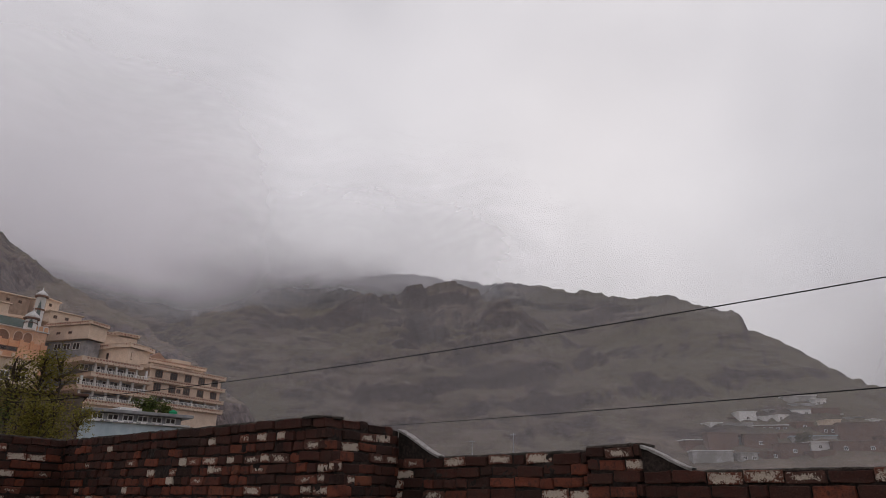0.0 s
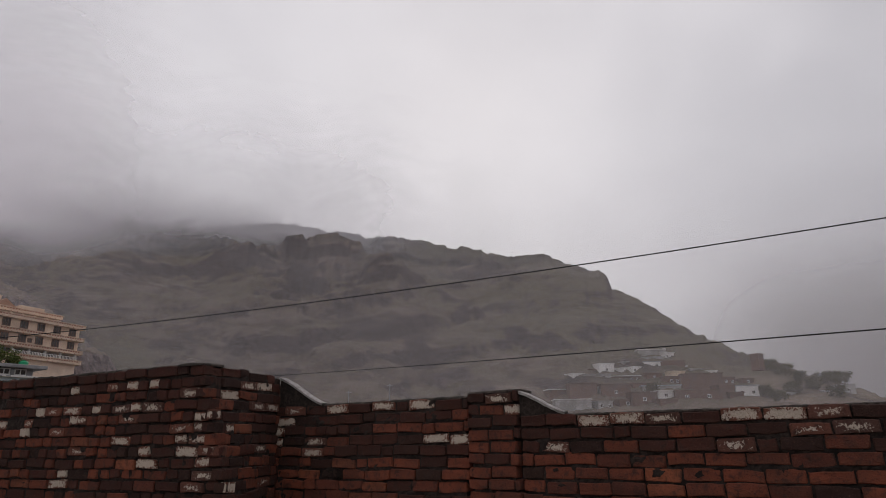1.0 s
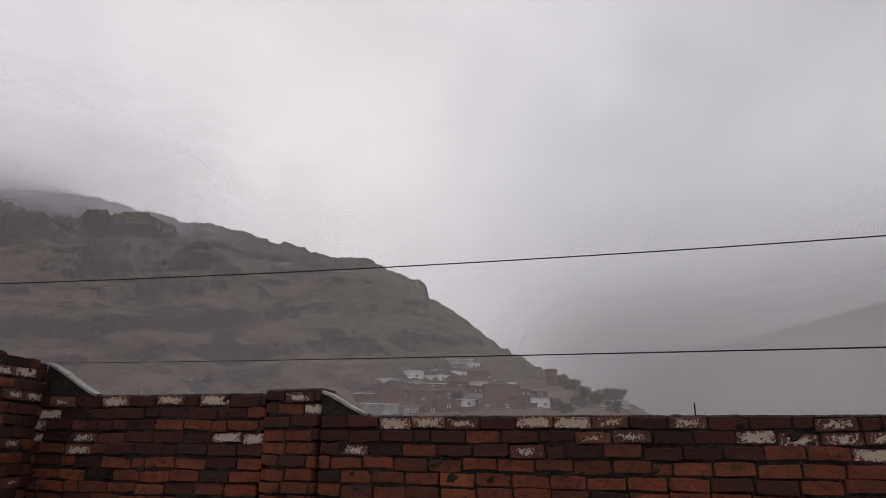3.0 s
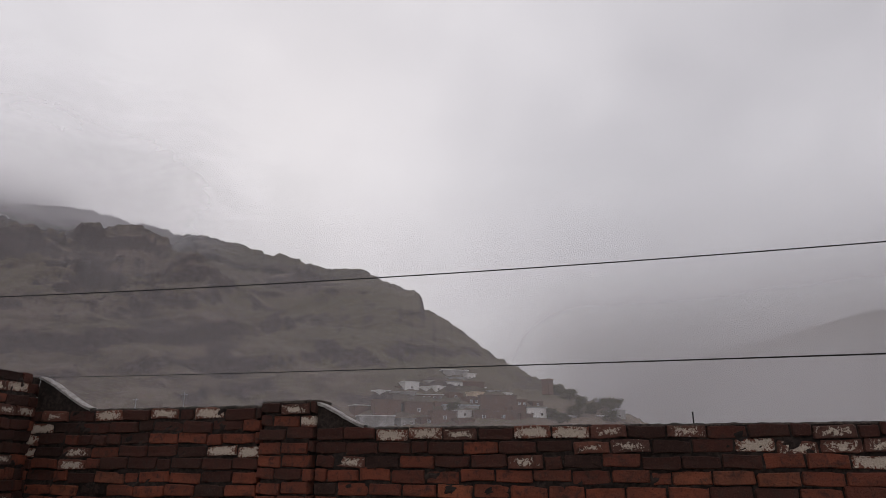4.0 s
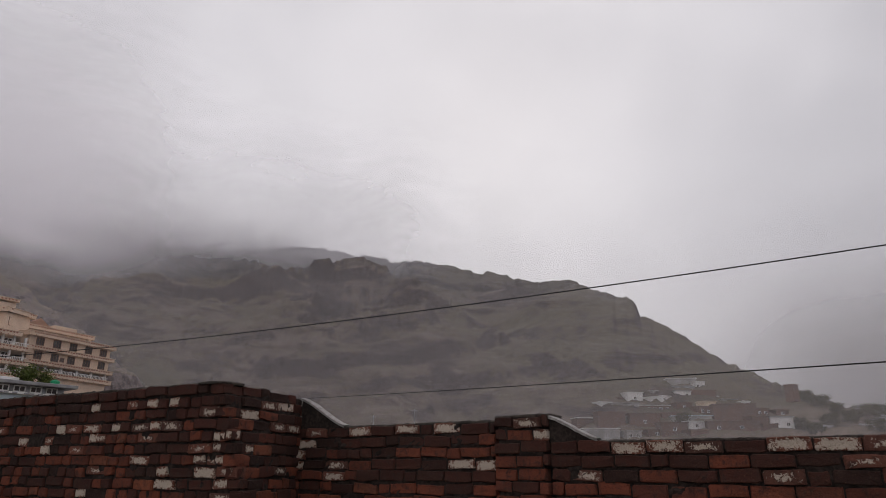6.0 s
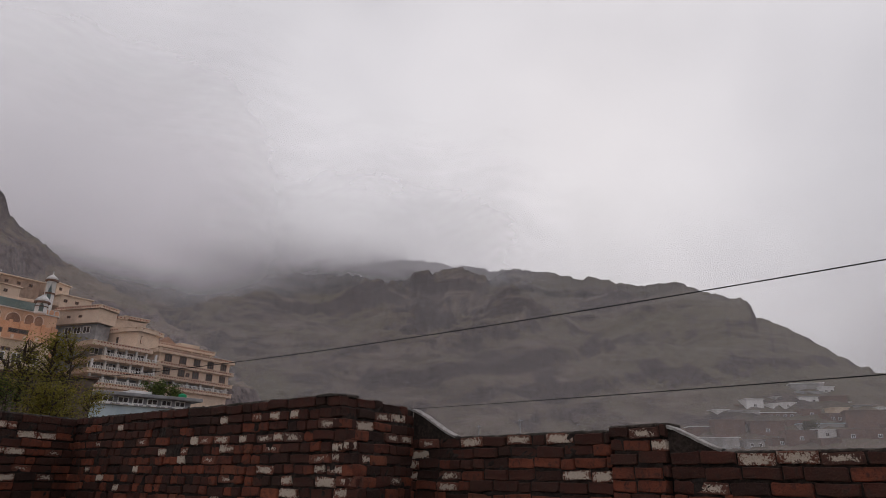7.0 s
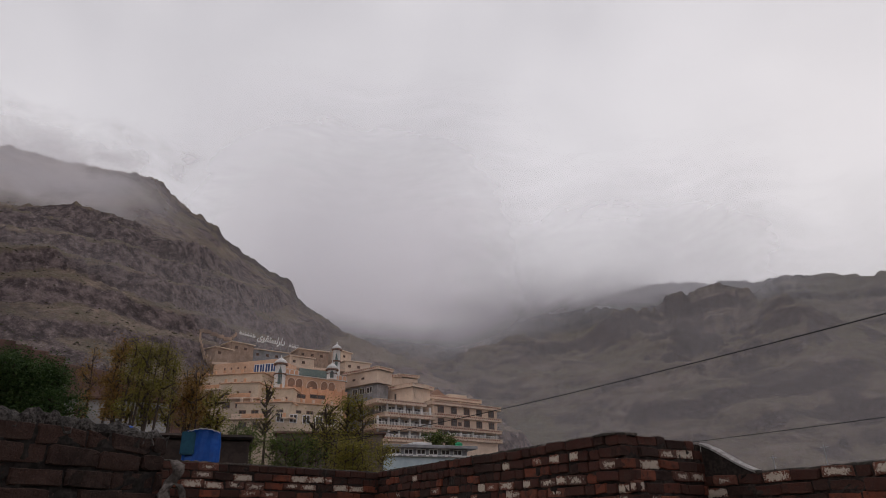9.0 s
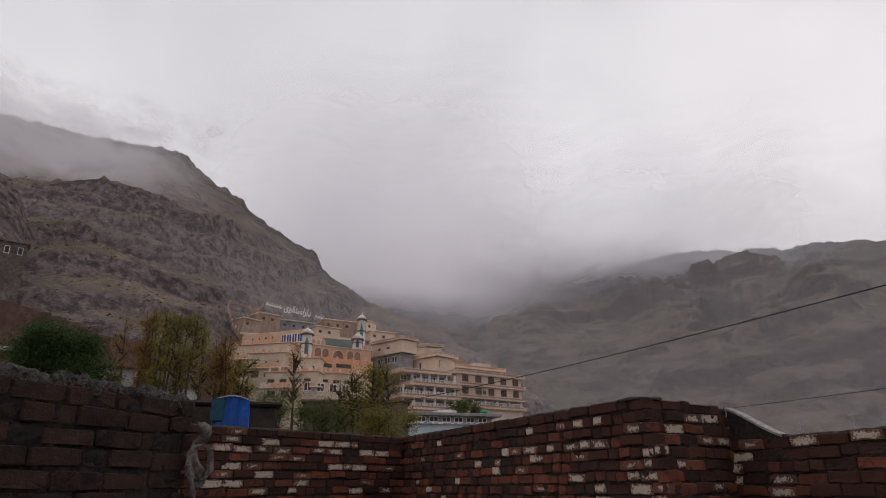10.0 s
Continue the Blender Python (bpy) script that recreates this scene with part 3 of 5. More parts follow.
parapet("wall_north", "dark weathered brick parapet running to the corner", WEST_IN, CONVEX, 1.0, flat(2.16), 0.24, 0.68, LIME_C, 4, 15, retreat=0.16, lean=LEAN, tone=(0.42, 0.05))
parapet("wall_west", "brick parapet with many lime-splashed bricks", WEST_END, WEST_IN + Vector((0.04, 0.11)), 1.0, flat(2.16), 0.24, 0.15, LIME_B, 2, 16, tone=(0.45, 0.03))
parapet("wall_near", "sooty brick wall with a crumbling cement top", (-2.74, -2.2), (-2.69, 2.62), 1.3, flat(1.965), 0.245, 0.15, (), 9, 17, jitter=0.7)


def up(p, z):
    return Vector((p[0], p[1], z))


coping("thin uneven weathered mortar on the parapet top", [up(east(-1.95), 1.872), up(east(-0.5), 1.872)], 0.23, COPING, seed=4)
coping("thin uneven mortar on the brick pier", [up(east(-0.5) - E_BACK * 0.03, 1.897), up(east(-0.09) - E_BACK * 0.03, 1.897)], 0.26, COPING, seed=5)
coping("pale uneven mortar on the low parapet top", [up(east(0.2), 1.718), up(east(4.6), 1.718)], 0.23, COPING, rough=0.007, thick=0.007, seed=6)
coping("mossy mortar on the return of the parapet", [up(CONVEX, 2.158), up(INNER, 2.118)], 0.23, COPING, seed=7)
coping("dark mossy mortar on the long parapet", [up(WEST_IN, 2.158), up(CONVEX, 2.158)], 0.23, COPING, rough=0.015, seed=8)
coping("dark mossy mortar on the far parapet", [up(WEST_END, 2.158), up(WEST_IN, 2.158)], 0.23, COPING, seed=9)
coping("crumbling rough cement topping the sooty wall", [up((-2.74, -2.2), 1.985), up((-2.71, 1.2), 1.975), up((-2.69, 2.62), 1.955)], 0.24, CRUMBLED, rough=0.032, thick=0.036, seed=10)


def fillet(label, s0, z0, s1, z1, foot, mat_side, seed):
    """A ramp of mortar where the wall's top steps down: dark rubble side, pale smooth top."""
    thing = tagged(new("trim"), label, "mortar ramp", kind="structure")
    side, top = bmesh.new(), bmesh.new()
    lo, hi, rows = [], [], []
    for i in range(15):
        u = i / 14
        e = u * u * (3 - 2 * u) * 0.4 + u * 0.6
        p = east(s0 + (s1 - s0) * u)
        z = z0 + (z1 - z0) * e + 0.006 * noise.noise((i * 0.7, seed, 0))
        lo.append(side.verts.new(up(p - E_BACK * -0.012, foot)))
        hi.append(side.verts.new(up(p - E_BACK * -0.012, z)))
        rows.append([top.verts.new(up(p - E_BACK * -o, z + h)) for o, h in ((-0.004, -0.012), (-0.006, 0.006), (0.02, 0.012), (0.07, 0.01), (0.08, -0.02))])
    for i in range(14):
        side.faces.new((lo[i], lo[i + 1], hi[i + 1], hi[i]))
        for k in range(4):
            top.faces.new((rows[i][k], rows[i + 1][k], rows[i + 1][k + 1], rows[i][k + 1]))
    part("infill", side, mat_side, thing)
    part("cap", top, CEMENT, thing, "pale smooth cement cap")


fillet("sloping mortar ramp where the parapet steps down", -2.44, 2.125, -1.93, 1.88, 1.85, MORTAR, 1)
fillet("small mortar ramp beside the brick pier", -0.09, 1.885, 0.25, 1.73, 1.70, MORTAR, 2)

MUD_BASE = rough_material("house_render", (0.2, 0.16, 0.13), (0.28, 0.23, 0.19), 3.0)
tagged(box("floor", (-6, -4, -0.2), (6, 9, 0.0), ROOF_FLOOR), "plain grey concrete roof floor", "floor", kind="structure")
tagged(box("wall_base", (-5.9, -3.9, -9.5), (5.9, 8.9, -0.202), MUD_BASE), "plain brown walls of the house below the roof", "wall", kind="structure")


# ---------------------------------------------------------------- cables
def cable(label, a, b, sag, radius):
    bm = bmesh.new()
    a, b = Vector(a), Vector(b)
    d = (b - a).normalized()
    x = d.cross(Vector((0, 0, 1))).normalized()
    y = x.cross(d)
    rings = []
    for i in range(61):
        u = i / 60
        p = a.lerp(b, u) - Vector((0, 0, sag * 4 * u * (1 - u)))
        rings.append([bm.verts.new(p + (x * math.cos(k * math.tau / 6) + y * math.sin(k * math.tau / 6)) * radius) for k in range(6)])
    for p, q in zip(rings, rings[1:]):
        for k in range(6):
            bm.faces.new((p[k], p[(k + 1) % 6], q[(k + 1) % 6], q[k]))
    return tagged(mesh("cable", bm, CABLE), label, "cable", "overhead cables")


cable("thin black overhead cable sloping across the valley", spot(66, 6, 14.5), spot(-33, 15, 6.25), 0.2, 0.005)
cable("thin black overhead cable just above the parapet", spot(66, 14, 6.75), spot(-8, 60, 5.25), 0.1, 0.016)

# ---------------------------------------------------------------- the hillside college and mosque
GLASS_DARK = rough_material("dark_window", (0.05, 0.042, 0.04), (0.09, 0.078, 0.075), 0.7, rough=0.25, bump=0.0)
GLASS_BLUE = rough_material("blue_window", (0.03, 0.07, 0.2), (0.06, 0.12, 0.28), 0.6, rough=0.2, bump=0.0)
WOOD_DARK = rough_material("brown_window_wood", (0.15, 0.085, 0.06), (0.21, 0.125, 0.09), 3.0, bump=0.1)
BUFF = rough_material("buff_paint", (0.70, 0.54, 0.41), (0.78, 0.62, 0.49), 0.9, (0.56, 0.42, 0.32), 0.1)
CREAM = rough_material("cream_paint", (0.60, 0.48, 0.35), (0.70, 0.57, 0.43), 0.8, (0.44, 0.35, 0.26), 0.1)
ORANGE = rough_material("orange_paint", (0.68, 0.37, 0.21), (0.75, 0.44, 0.27), 0.9, (0.54, 0.29, 0.17), 0.1)
WHITE = rough_material("white_paint", (0.72, 0.71, 0.69), (0.82, 0.81, 0.8), 0.8, (0.56, 0.55, 0.53), 0.1)
RED_TRIM = rough_material("red_trim", (0.30, 0.10, 0.07), (0.36, 0.13, 0.09), 1.5, bump=0.1)
GREEN_SIGN = rough_material("grey_green_panel", (0.16, 0.22, 0.21), (0.22, 0.29, 0.28), 0.5, bump=0.05)
# bare concrete, and the shade colour of the college's set-back gallery walls
GREY_AND_SHADE = rough_material("grey_concrete_and_shade", (0.26, 0.26, 0.27), (0.36, 0.36, 0.37), 0.9, (0.18, 0.18, 0.18), 0.1)
BLUE_WALL = rough_material("pale_blue_paint", (0.45, 0.55, 0.60), (0.55, 0.64, 0.68), 0.8, (0.36, 0.42, 0.45), 0.1)
MUD = rough_material("mud_brick", (0.14, 0.085, 0.065), (0.20, 0.125, 0.095), 0.7, (0.14, 0.10, 0.085), 0.3)
BROWN_WALL = rough_material("red_brown_wall", (0.125, 0.074, 0.06), (0.185, 0.112, 0.09), 1.5, (0.09, 0.058, 0.048), 0.3)
BROWN_HUT = rough_material("brown_hut_paint", (0.36, 0.21, 0.15), (0.44, 0.27, 0.19), 1.0, (0.28, 0.16, 0.12), 0.1)
TIN = rough_material("tin_roof", (0.30, 0.31, 0.32), (0.42, 0.43, 0.44), 1.0, (0.24, 0.2, 0.18), 0.1, rough=0.5)


def thing(name, label, category, group=""):
    return tagged(new(name), label, category, group)


def facade(a, b):
    """Frame of a facade from a to b in plan: x along it, y out towards the roof terrace, z up."""
    a, b = Vector((*a, 0)), Vector((*b, 0))
    x = (b - a).normalized()
    y = Vector((x.y, -x.x, 0))
    if y.dot(-a) < 0:
        y = -y
    return Matrix((x, y, Vector((0, 0, 1)))).transposed().to_4x4(), a, (b - a).length


def pl(az, d):
    v = spot(az, d)
    return Vector((v.x, v.y))


def slab(parent, name, a, b, z0, z1, back, out, mat, label=""):
    m, o, l = facade(a, b)
    m = Matrix.Translation(o) @ m
    bm = bmesh.new()
    box_into(bm, (-out, -back, z0), (l + out, out, z1), m)
    bmesh.ops.recalc_face_normals(bm, faces=bm.faces)
    bmesh.ops.bevel(bm, geom=bm.edges[:], offset=0.05, segments=1, affect="EDGES")
    return part(name, bm, mat, parent, label)


def band(parent, a, b, z, mat, back, out=0.7, deep=0.75):
    """A projecting floor edge with a low wall and a row of small dark blocks under its lip."""
    slab(parent, "floor_edge", a, b, z - deep, z, back, out, mat)
    slab(parent, "lip", a, b, z + 0.002, z + 0.14, back + 0.05, out + 0.12, mat)
    m, o, l = facade(a, b)
    m = Matrix.Translation(o) @ m
    bm = bmesh.new()
    k = int(l / 0.62)
    for i in range(k):
        x = (i + 0.5) * l / k
        box_into(bm, (x - 0.15, out, z - 0.28), (x + 0.15, out + 0.07, z - 0.06), m)
    for i in range(int(l / 1.25)):
        x = (i + 0.5) * 1.25
        box_into(bm, (x - 0.07, out, z - deep + 0.06), (x + 0.07, out + 0.05, z - deep + 0.2), m)
    bmesh.ops.recalc_face_normals(bm, faces=bm.faces)
    tagged(part("frieze", bm, RED_TRIM, parent, "row of small red-brown blocks"), kind="stuff")


def window(parent, a, b, x, z, w, h, glass=None, frame_mat=None, out=0.0, bars=1):
    m, o, l = facade(a, b)
    m = Matrix.Translation(o) @ m @ Matrix.Translation((x, out, z))
    bm = bmesh.new()
    t, g = 0.12, 0.05
    xs = [-w / 2, -w / 2 + t]
    for i in range(bars):
        x_ = -w / 2 + w * (i + 1) / (bars + 1)
        xs += [x_ - g, x_ + g]
    xs += [w / 2 - t, w / 2]
    zs = [-h / 2, -h / 2 + t, h / 2 - t, h / 2]
    # one moulding: a plate with a hole for each light
    made = {}

    def vert(i_, k_, y_):
        if (i_, k_, y_) not in made:
            made[i_, k_, y_] = bm.verts.new(m @ Vector((xs[i_], y_, zs[k_])))
        return made[i_, k_, y_]

    solid = {(i_, k_) for i_ in range(len(xs) - 1) for k_ in range(3) if k_ != 1 or i_ % 2 == 0}
    for i_, k_ in solid:
        bm.faces.new([vert(*c_, 0.1) for c_ in ((i_, k_), (i_ + 1, k_), (i_ + 1, k_ + 1), (i_, k_ + 1))])
        for other, e0, e1 in (((i_ - 1, k_), (i_, k_), (i_, k_ + 1)), ((i_ + 1, k_), (i_ + 1, k_), (i_ + 1, k_ + 1)), ((i_, k_ - 1), (i_, k_), (i_ + 1, k_)), ((i_, k_ + 1), (i_, k_ + 1), (i_ + 1, k_ + 1))):
            if other not in solid:
                bm.faces.new((vert(*e0, 0.1), vert(*e1, 0.1), vert(*e1, 0.0), vert(*e0, 0.0)))
    bmesh.ops.recalc_face_normals(bm, faces=bm.faces)
    win = part("window", bm, frame_mat or WOOD_DARK, parent)
    bm = bmesh.new()
    box_into(bm, (-w / 2 + 0.02, -0.05, -h / 2 + 0.02), (w / 2 - 0.02, 0.03, h / 2 - 0.02), m)
    bmesh.ops.recalc_face_normals(bm, faces=bm.faces)
    part("pane", bm, glass or GLASS_DARK, win, "dark window pane")


def column_row(parent, a, b, z0, z1, count, mat, size=0.4):
    m, o, l = facade(a, b)
    for i in range(count):
        bm = bmesh.new()
        x = 0.3 + (l - 0.6) * i / max(1, count - 1)
        box_into(bm, (x - size / 2, -size, z0), (x + size / 2, 0, z1), Matrix.Translation(o) @ m)
        bmesh.ops.recalc_face_normals(bm, faces=bm.faces)
        part("column", bm, mat, parent)


def railing(parent, a, b, z, h, mat, out=0.55):
    m, o, l = facade(a, b)
    m = Matrix.Translation(o) @ m
    bm = bmesh.new()
    box_into(bm, (0, out - 0.1, z + h - 0.1), (l, out, z + h), m)
    for i in range(int(l / 0.35)):
        box_into(bm, (i * 0.35, out - 0.08, z), (i * 0.35 + 0.12, out - 0.02, z + h - 0.1), m)
    bmesh.ops.recalc_face_normals(bm, faces=bm.faces)
    tagged(part("railing", bm, mat, parent), kind="stuff")


def arch_opening(parent, a, b, x, z0, w, h, mat, rim):
    """A round-headed plate, coloured like a shaded recess, with a raised rim."""
    m, o, l = facade(a, b)
    m = Matrix.Translation(o) @ m @ Matrix.Translation((x, 0, z0))
    r = w / 2
    outline = [(-r, 0)] + [(-r * math.cos(math.pi * k / 10), h - r + r * 1.05 * math.sin(math.pi * k / 10)) for k in range(11)] + [(r, 0)]
    bm = bmesh.new()
    f = [bm.verts.new(m @ Vector((p, 0.03, q))) for p, q in outline]
    g = [bm.verts.new(m @ Vector((p, -0.3, q))) for p, q in outline]
    bm.faces.new(f)
    for i in range(len(f) - 1):
        bm.faces.new((f[i], f[i + 1], g[i + 1], g[i]))
    bmesh.ops.recalc_face_normals(bm, faces=bm.faces)
    ar = part("arch", bm, mat, parent, "arched plate coloured as a shaded recess")
    bm = bmesh.new()
    k = 1.16
    a_ = [bm.verts.new(m @ Vector((p, 0.09, q))) for p, q in outline]
    b_ = [bm.verts.new(m @ Vector((p * k, 0.09, q * (1.0 if q == 0 else 1.07)))) for p, q in outline]
    c_ = [bm.verts.new(m @ Vector((p * k, -0.02, q * (1.0 if q == 0 else 1.07)))) for p, q in outline]
    for i in range(len(a_) - 1):
        bm.faces.new((a_[i], a_[i + 1], b_[i + 1], b_[i]))
        bm.faces.new((b_[i], b_[i + 1], c_[i + 1], c_[i]))
    bmesh.ops.recalc_face_normals(bm, faces=bm.faces)
    part("rim", bm, rim, ar)


def zz(d, el):
    return 1.55 + d * math.tan(radians(el))


def college_east():
    t = thing("college_wing", "buff four-storey hillside college wing with banded floors", "building")
    a, b = pl(-23.9, 152), pl(-18.35, 164)
    base, lv = ground_at(-21, 160) - 2, [17.3, 19.7, 21.8, 24.6, 27.4]
    slab(t, "wall", a, b, base, lv[1] - 0.7, 12, 0, BUFF)
    slab(t, "wall", a, b, lv[2] - 0.6, lv[4] - 0.4, 12, 0, BUFF)
    # gallery shade is put into this wall's grey; the wing itself is buff
    slab(t, "wall", a, b, lv[1] - 0.7, lv[2] - 0.6, 12, -2.2, GREY_AND_SHADE, "gallery back wall coloured grey for its shade")
    for z, d_ in ((lv[1], 0.8), (lv[2], 0.7), (lv[3], 0.7), (lv[4], 0.8)):
        band(t, a, b, z, BUFF, 12, 0.8, d_)
    m, o, l = facade(a, b)
    for i in range(5):
        for z in (22.95, 25.75):
            window(t, a, b, 2.3 + i * (l - 4.2) / 4, z, 1.75, 1.6, bars=2)
    window(t, a, b, 2.3 + 1.45 * (l - 4.2) / 4, 22.75, 1.0, 0.9)
    arch_opening(t, a, b, 0.2, 17.0, 2.6, 4.0, GLASS_DARK, BUFF)
    a2 = a.lerp(b, 0.22)
    column_row(t, a2, b, lv[1], lv[2] - 0.7, 5, WHITE)
    railing(t, a2, b, lv[1], 0.8, WHITE)
    for i in range(4):
        window(t, a2, b, 2.0 + i * 3.9, 20.5, 3.0, 1.3, out=-2.15, bars=1)
    # set-back top floor
    a3, b3 = pl(-25.6, 155), pl(-19.85, 166)
    # grey instead of buff paints in the shade behind the columns
    slab(t, "wall", a3, b3, lv[4] + 0.1, 29.0, 9, -2.0, GREY_AND_SHADE)
    band(t, a3, b3, 29.7, BUFF, 9, 0.5, 0.8)
    column_row(t, a3, b3, lv[4] + 0.1, 29.0, 8, BUFF, 0.5)
    window(t, a3, b3, 2.2, 28.0, 1.6, 1.4, out=-1.9, bars=2)
    # little gabled roof hut
    m, o, l = facade(pl(-24.3, 158), pl(-22.6, 160))
    m = Matrix.Translation(o) @ m
    bm = bmesh.new()
    v = [bm.verts.new(m @ Vector(c)) for c in ((0, 0, 29.6), (l, 0, 29.6), (l / 2, 0, 31.5), (0, -4, 29.6), (l, -4, 29.6), (l / 2, -4, 31.5))]
    for f in ((0, 1, 2), (3, 5, 4), (0, 2, 5, 3), (1, 4, 5, 2), (0, 3, 4, 1)):
        bm.faces.new([v[i] for i in f])
    part("roof_hut", bm, BROWN_HUT, t, "small brown gabled roof hut")
    slab(t, "roof_room", pl(-22.4, 160), pl(-20.9, 163), 29.7, 30.5, 4, 0, BUFF)
    return t


def college_west():
    t = thing("college_wing", "buff college wing with open balconies and white rails", "building")
    a, b = pl(-28.7, 143), pl(-24.0, 150)
    base = ground_at(-26, 145) - 2
    slab(t, "wall", a, b, base, 18.2, 10, 0, BUFF)
    # balcony shade painted as grey over the full set-back wall
    slab(t, "wall", a, b, 18.2, 26.0, 10, -2.4, GREY_AND_SHADE, "balcony back wall coloured grey for its shade")
    for z, w in ((18.4, 0.0), (20.9, 0.0), (23.6, 0.16), (26.3, 0.0)):
        a_ = a.lerp(b, w)
        band(t, a_, b.lerp(a, 0.18 if z > 26 else 0.0), z, BUFF, 10, 0.8, 0.8)
        if z < 26:
            railing(t, a_, b, z + 0.14, 0.6, WHITE, 0.7)
            column_row(t, a_, b, z + 0.1, z + 2.0, 6, WHITE)
    m, o, l = facade(a, b)
    for z in (22.1, 24.8):
        for i in range(5):
            window(t, a, b, 1.5 + i * 2.5, z, 1.7, 1.3, out=-2.35, frame_mat=WHITE)
    # top storey with its corner towards the valley
    c, l_, r_ = pl(-25.65, 151), pl(-28.75, 160), pl(-24.1, 156)
    for p, q in ((l_, c), (c, r_)):
        slab(t, "wall", p, q, 26.3, 30.6, 5, 0, BUFF)
        band(t, p, q, 31.3, BUFF, 5, 0.7, 0.8)
    window(t, l_, c, 7.2, 28.9, 1.7, 1.5, bars=2)
    for i in range(2):
        window(t, c, r_, 1.6 + 2.4 * i, 28.9, 1.8, 1.7)
    return t


def college_upper():
    t = thing("college_wing", "long buff upper college hall with a flat roof", "building")
    c, l_, r_ = pl(-28.73, 151), pl(-32.3, 161), pl(-27.6, 154)
    for p, q in ((l_, c), (c, r_)):
        slab(t, "wall", p, q, 31.6, 34.6, 5, 0, BUFF)
        slab(t, "wall", p, q, 22, 31.6, 5, -1.2, GREY_AND_SHADE, "grey recessed lower storey")
        band(t, p, q, 35.2, BUFF, 5, 0.5, 0.6)
    for i in range(3):
        window(t, l_, c, 3.2 + i * 3.0, 33.1, 0.9, 0.5)
        window(t, l_, c, 5.5 + i * 2.4, 30.4, 1.8, 1.5, GLASS_DARK, WHITE, -1.15)
    slab(t, "roof_room", pl(-28.1, 157), pl(-26.8, 158), 30, 34.2, 5, 0, BUFF)
    band(t, pl(-28.1, 157), pl(-26.8, 158), 34.6, BUFF, 5, 0.4, 0.5)
    slab(t, "roof_room", pl(-26.8, 158), pl(-25.2, 160), 30, 34.1, 5, 0, BUFF)
    band(t, pl(-26.8, 158), pl(-25.2, 160), 34.9, BUFF, 5, 0.4, 0.5)
    return t


def ring_into(bm, c, profile, sides=8, twist=0.0):
    """A turned shape: profile of (radius, height) over the centre c."""
    rows = []
    for r, h in profile:
        rows.append([bm.verts.new(c + Vector((r * math.cos(twist + k * math.tau / sides), r * math.sin(twist + k * math.tau / sides), h))) for k in range(sides)])
    for p, q in zip(rows, rows[1:]):
        for k in range(sides):
            bm.faces.new((p[k], p[(k + 1) % sides], q[(k + 1) % sides], q[k]))
    bm.faces.new(list(reversed(rows[0])))
    bm.faces.new(rows[-1])


def minaret(parent, az, d, el0, el1, el2, radius):
    z0, z1, z2 = zz(d, el0), zz(d, el1), zz(d, el2)
    c = Vector((*pl(az, d), 0))
    bm = bmesh.new()
    h = z1 - z0
    ring_into(bm, c, [(radius, z0), (radius, z0 + h * 0.55), (radius * 0.92, z0 + h * 0.57), (radius * 0.92, z1 - 0.35)])
    shaft = part("minaret", bm, WHITE, parent, "white octagonal minaret with a pointed cap")
    bm = bmesh.new()
    ring_into(bm, c, [(radius * 1.28, z1 - 0.35), (radius * 1.35, z1 - 0.2), (radius * 1.3, z1)])
    ring_into(bm, c, [(radius * 1.12, z0 + h * 0.53), (radius * 1.15, z0 + h * 0.58)])
    part("cornice", bm, WOOD_DARK, shaft)
    bm = bmesh.new()
    hh = z2 - z1
    ring_into(bm, c, [(radius * 1.12, z1 + 0.002), (radius * 1.12, z1 + hh * 0.25), (radius * 0.85, z1 + hh * 0.5), (radius * 0.45, z1 + hh * 0.75), (radius * 0.1, z1 + hh * 0.95), (radius * 0.06, z2 + 0.5)], 12)
    part("dome", bm, WHITE, shaft)
    out = (Vector((0, 0, 0)) - c)
    out.z = 0
    out.normalize()
    side = Vector((-out.y, out.x, 0))
    bm = bmesh.new()
    for s in (0.0,):
        o_ = (out + side * s).normalized()
        x_ = Vector((-o_.y, o_.x, 0))
        w = radius * 0.34
        pts = [(-w, 0.12), (-w, 0.6), (0, 0.85), (w, 0.6), (w, 0.12)]
        bm.faces.new([bm.verts.new(c + o_ * radius * 0.985 + x_ * p + Vector((0, 0, z0 + h * q))) for p, q in pts])
    bmesh.ops.solidify(bm, geom=bm.faces[:], thickness=0.05)
    part("niche", bm, GREEN_SIGN, shaft, "grey-green pointed niche")
    return shaft


# darker copy of the peach paint: the arches' shade as a colour
RECESS_SHADE = rough_material("peach_recess_shade", (0.30, 0.175, 0.115), (0.38, 0.225, 0.15), 1.2, (0.2, 0.115, 0.08), 0.1)


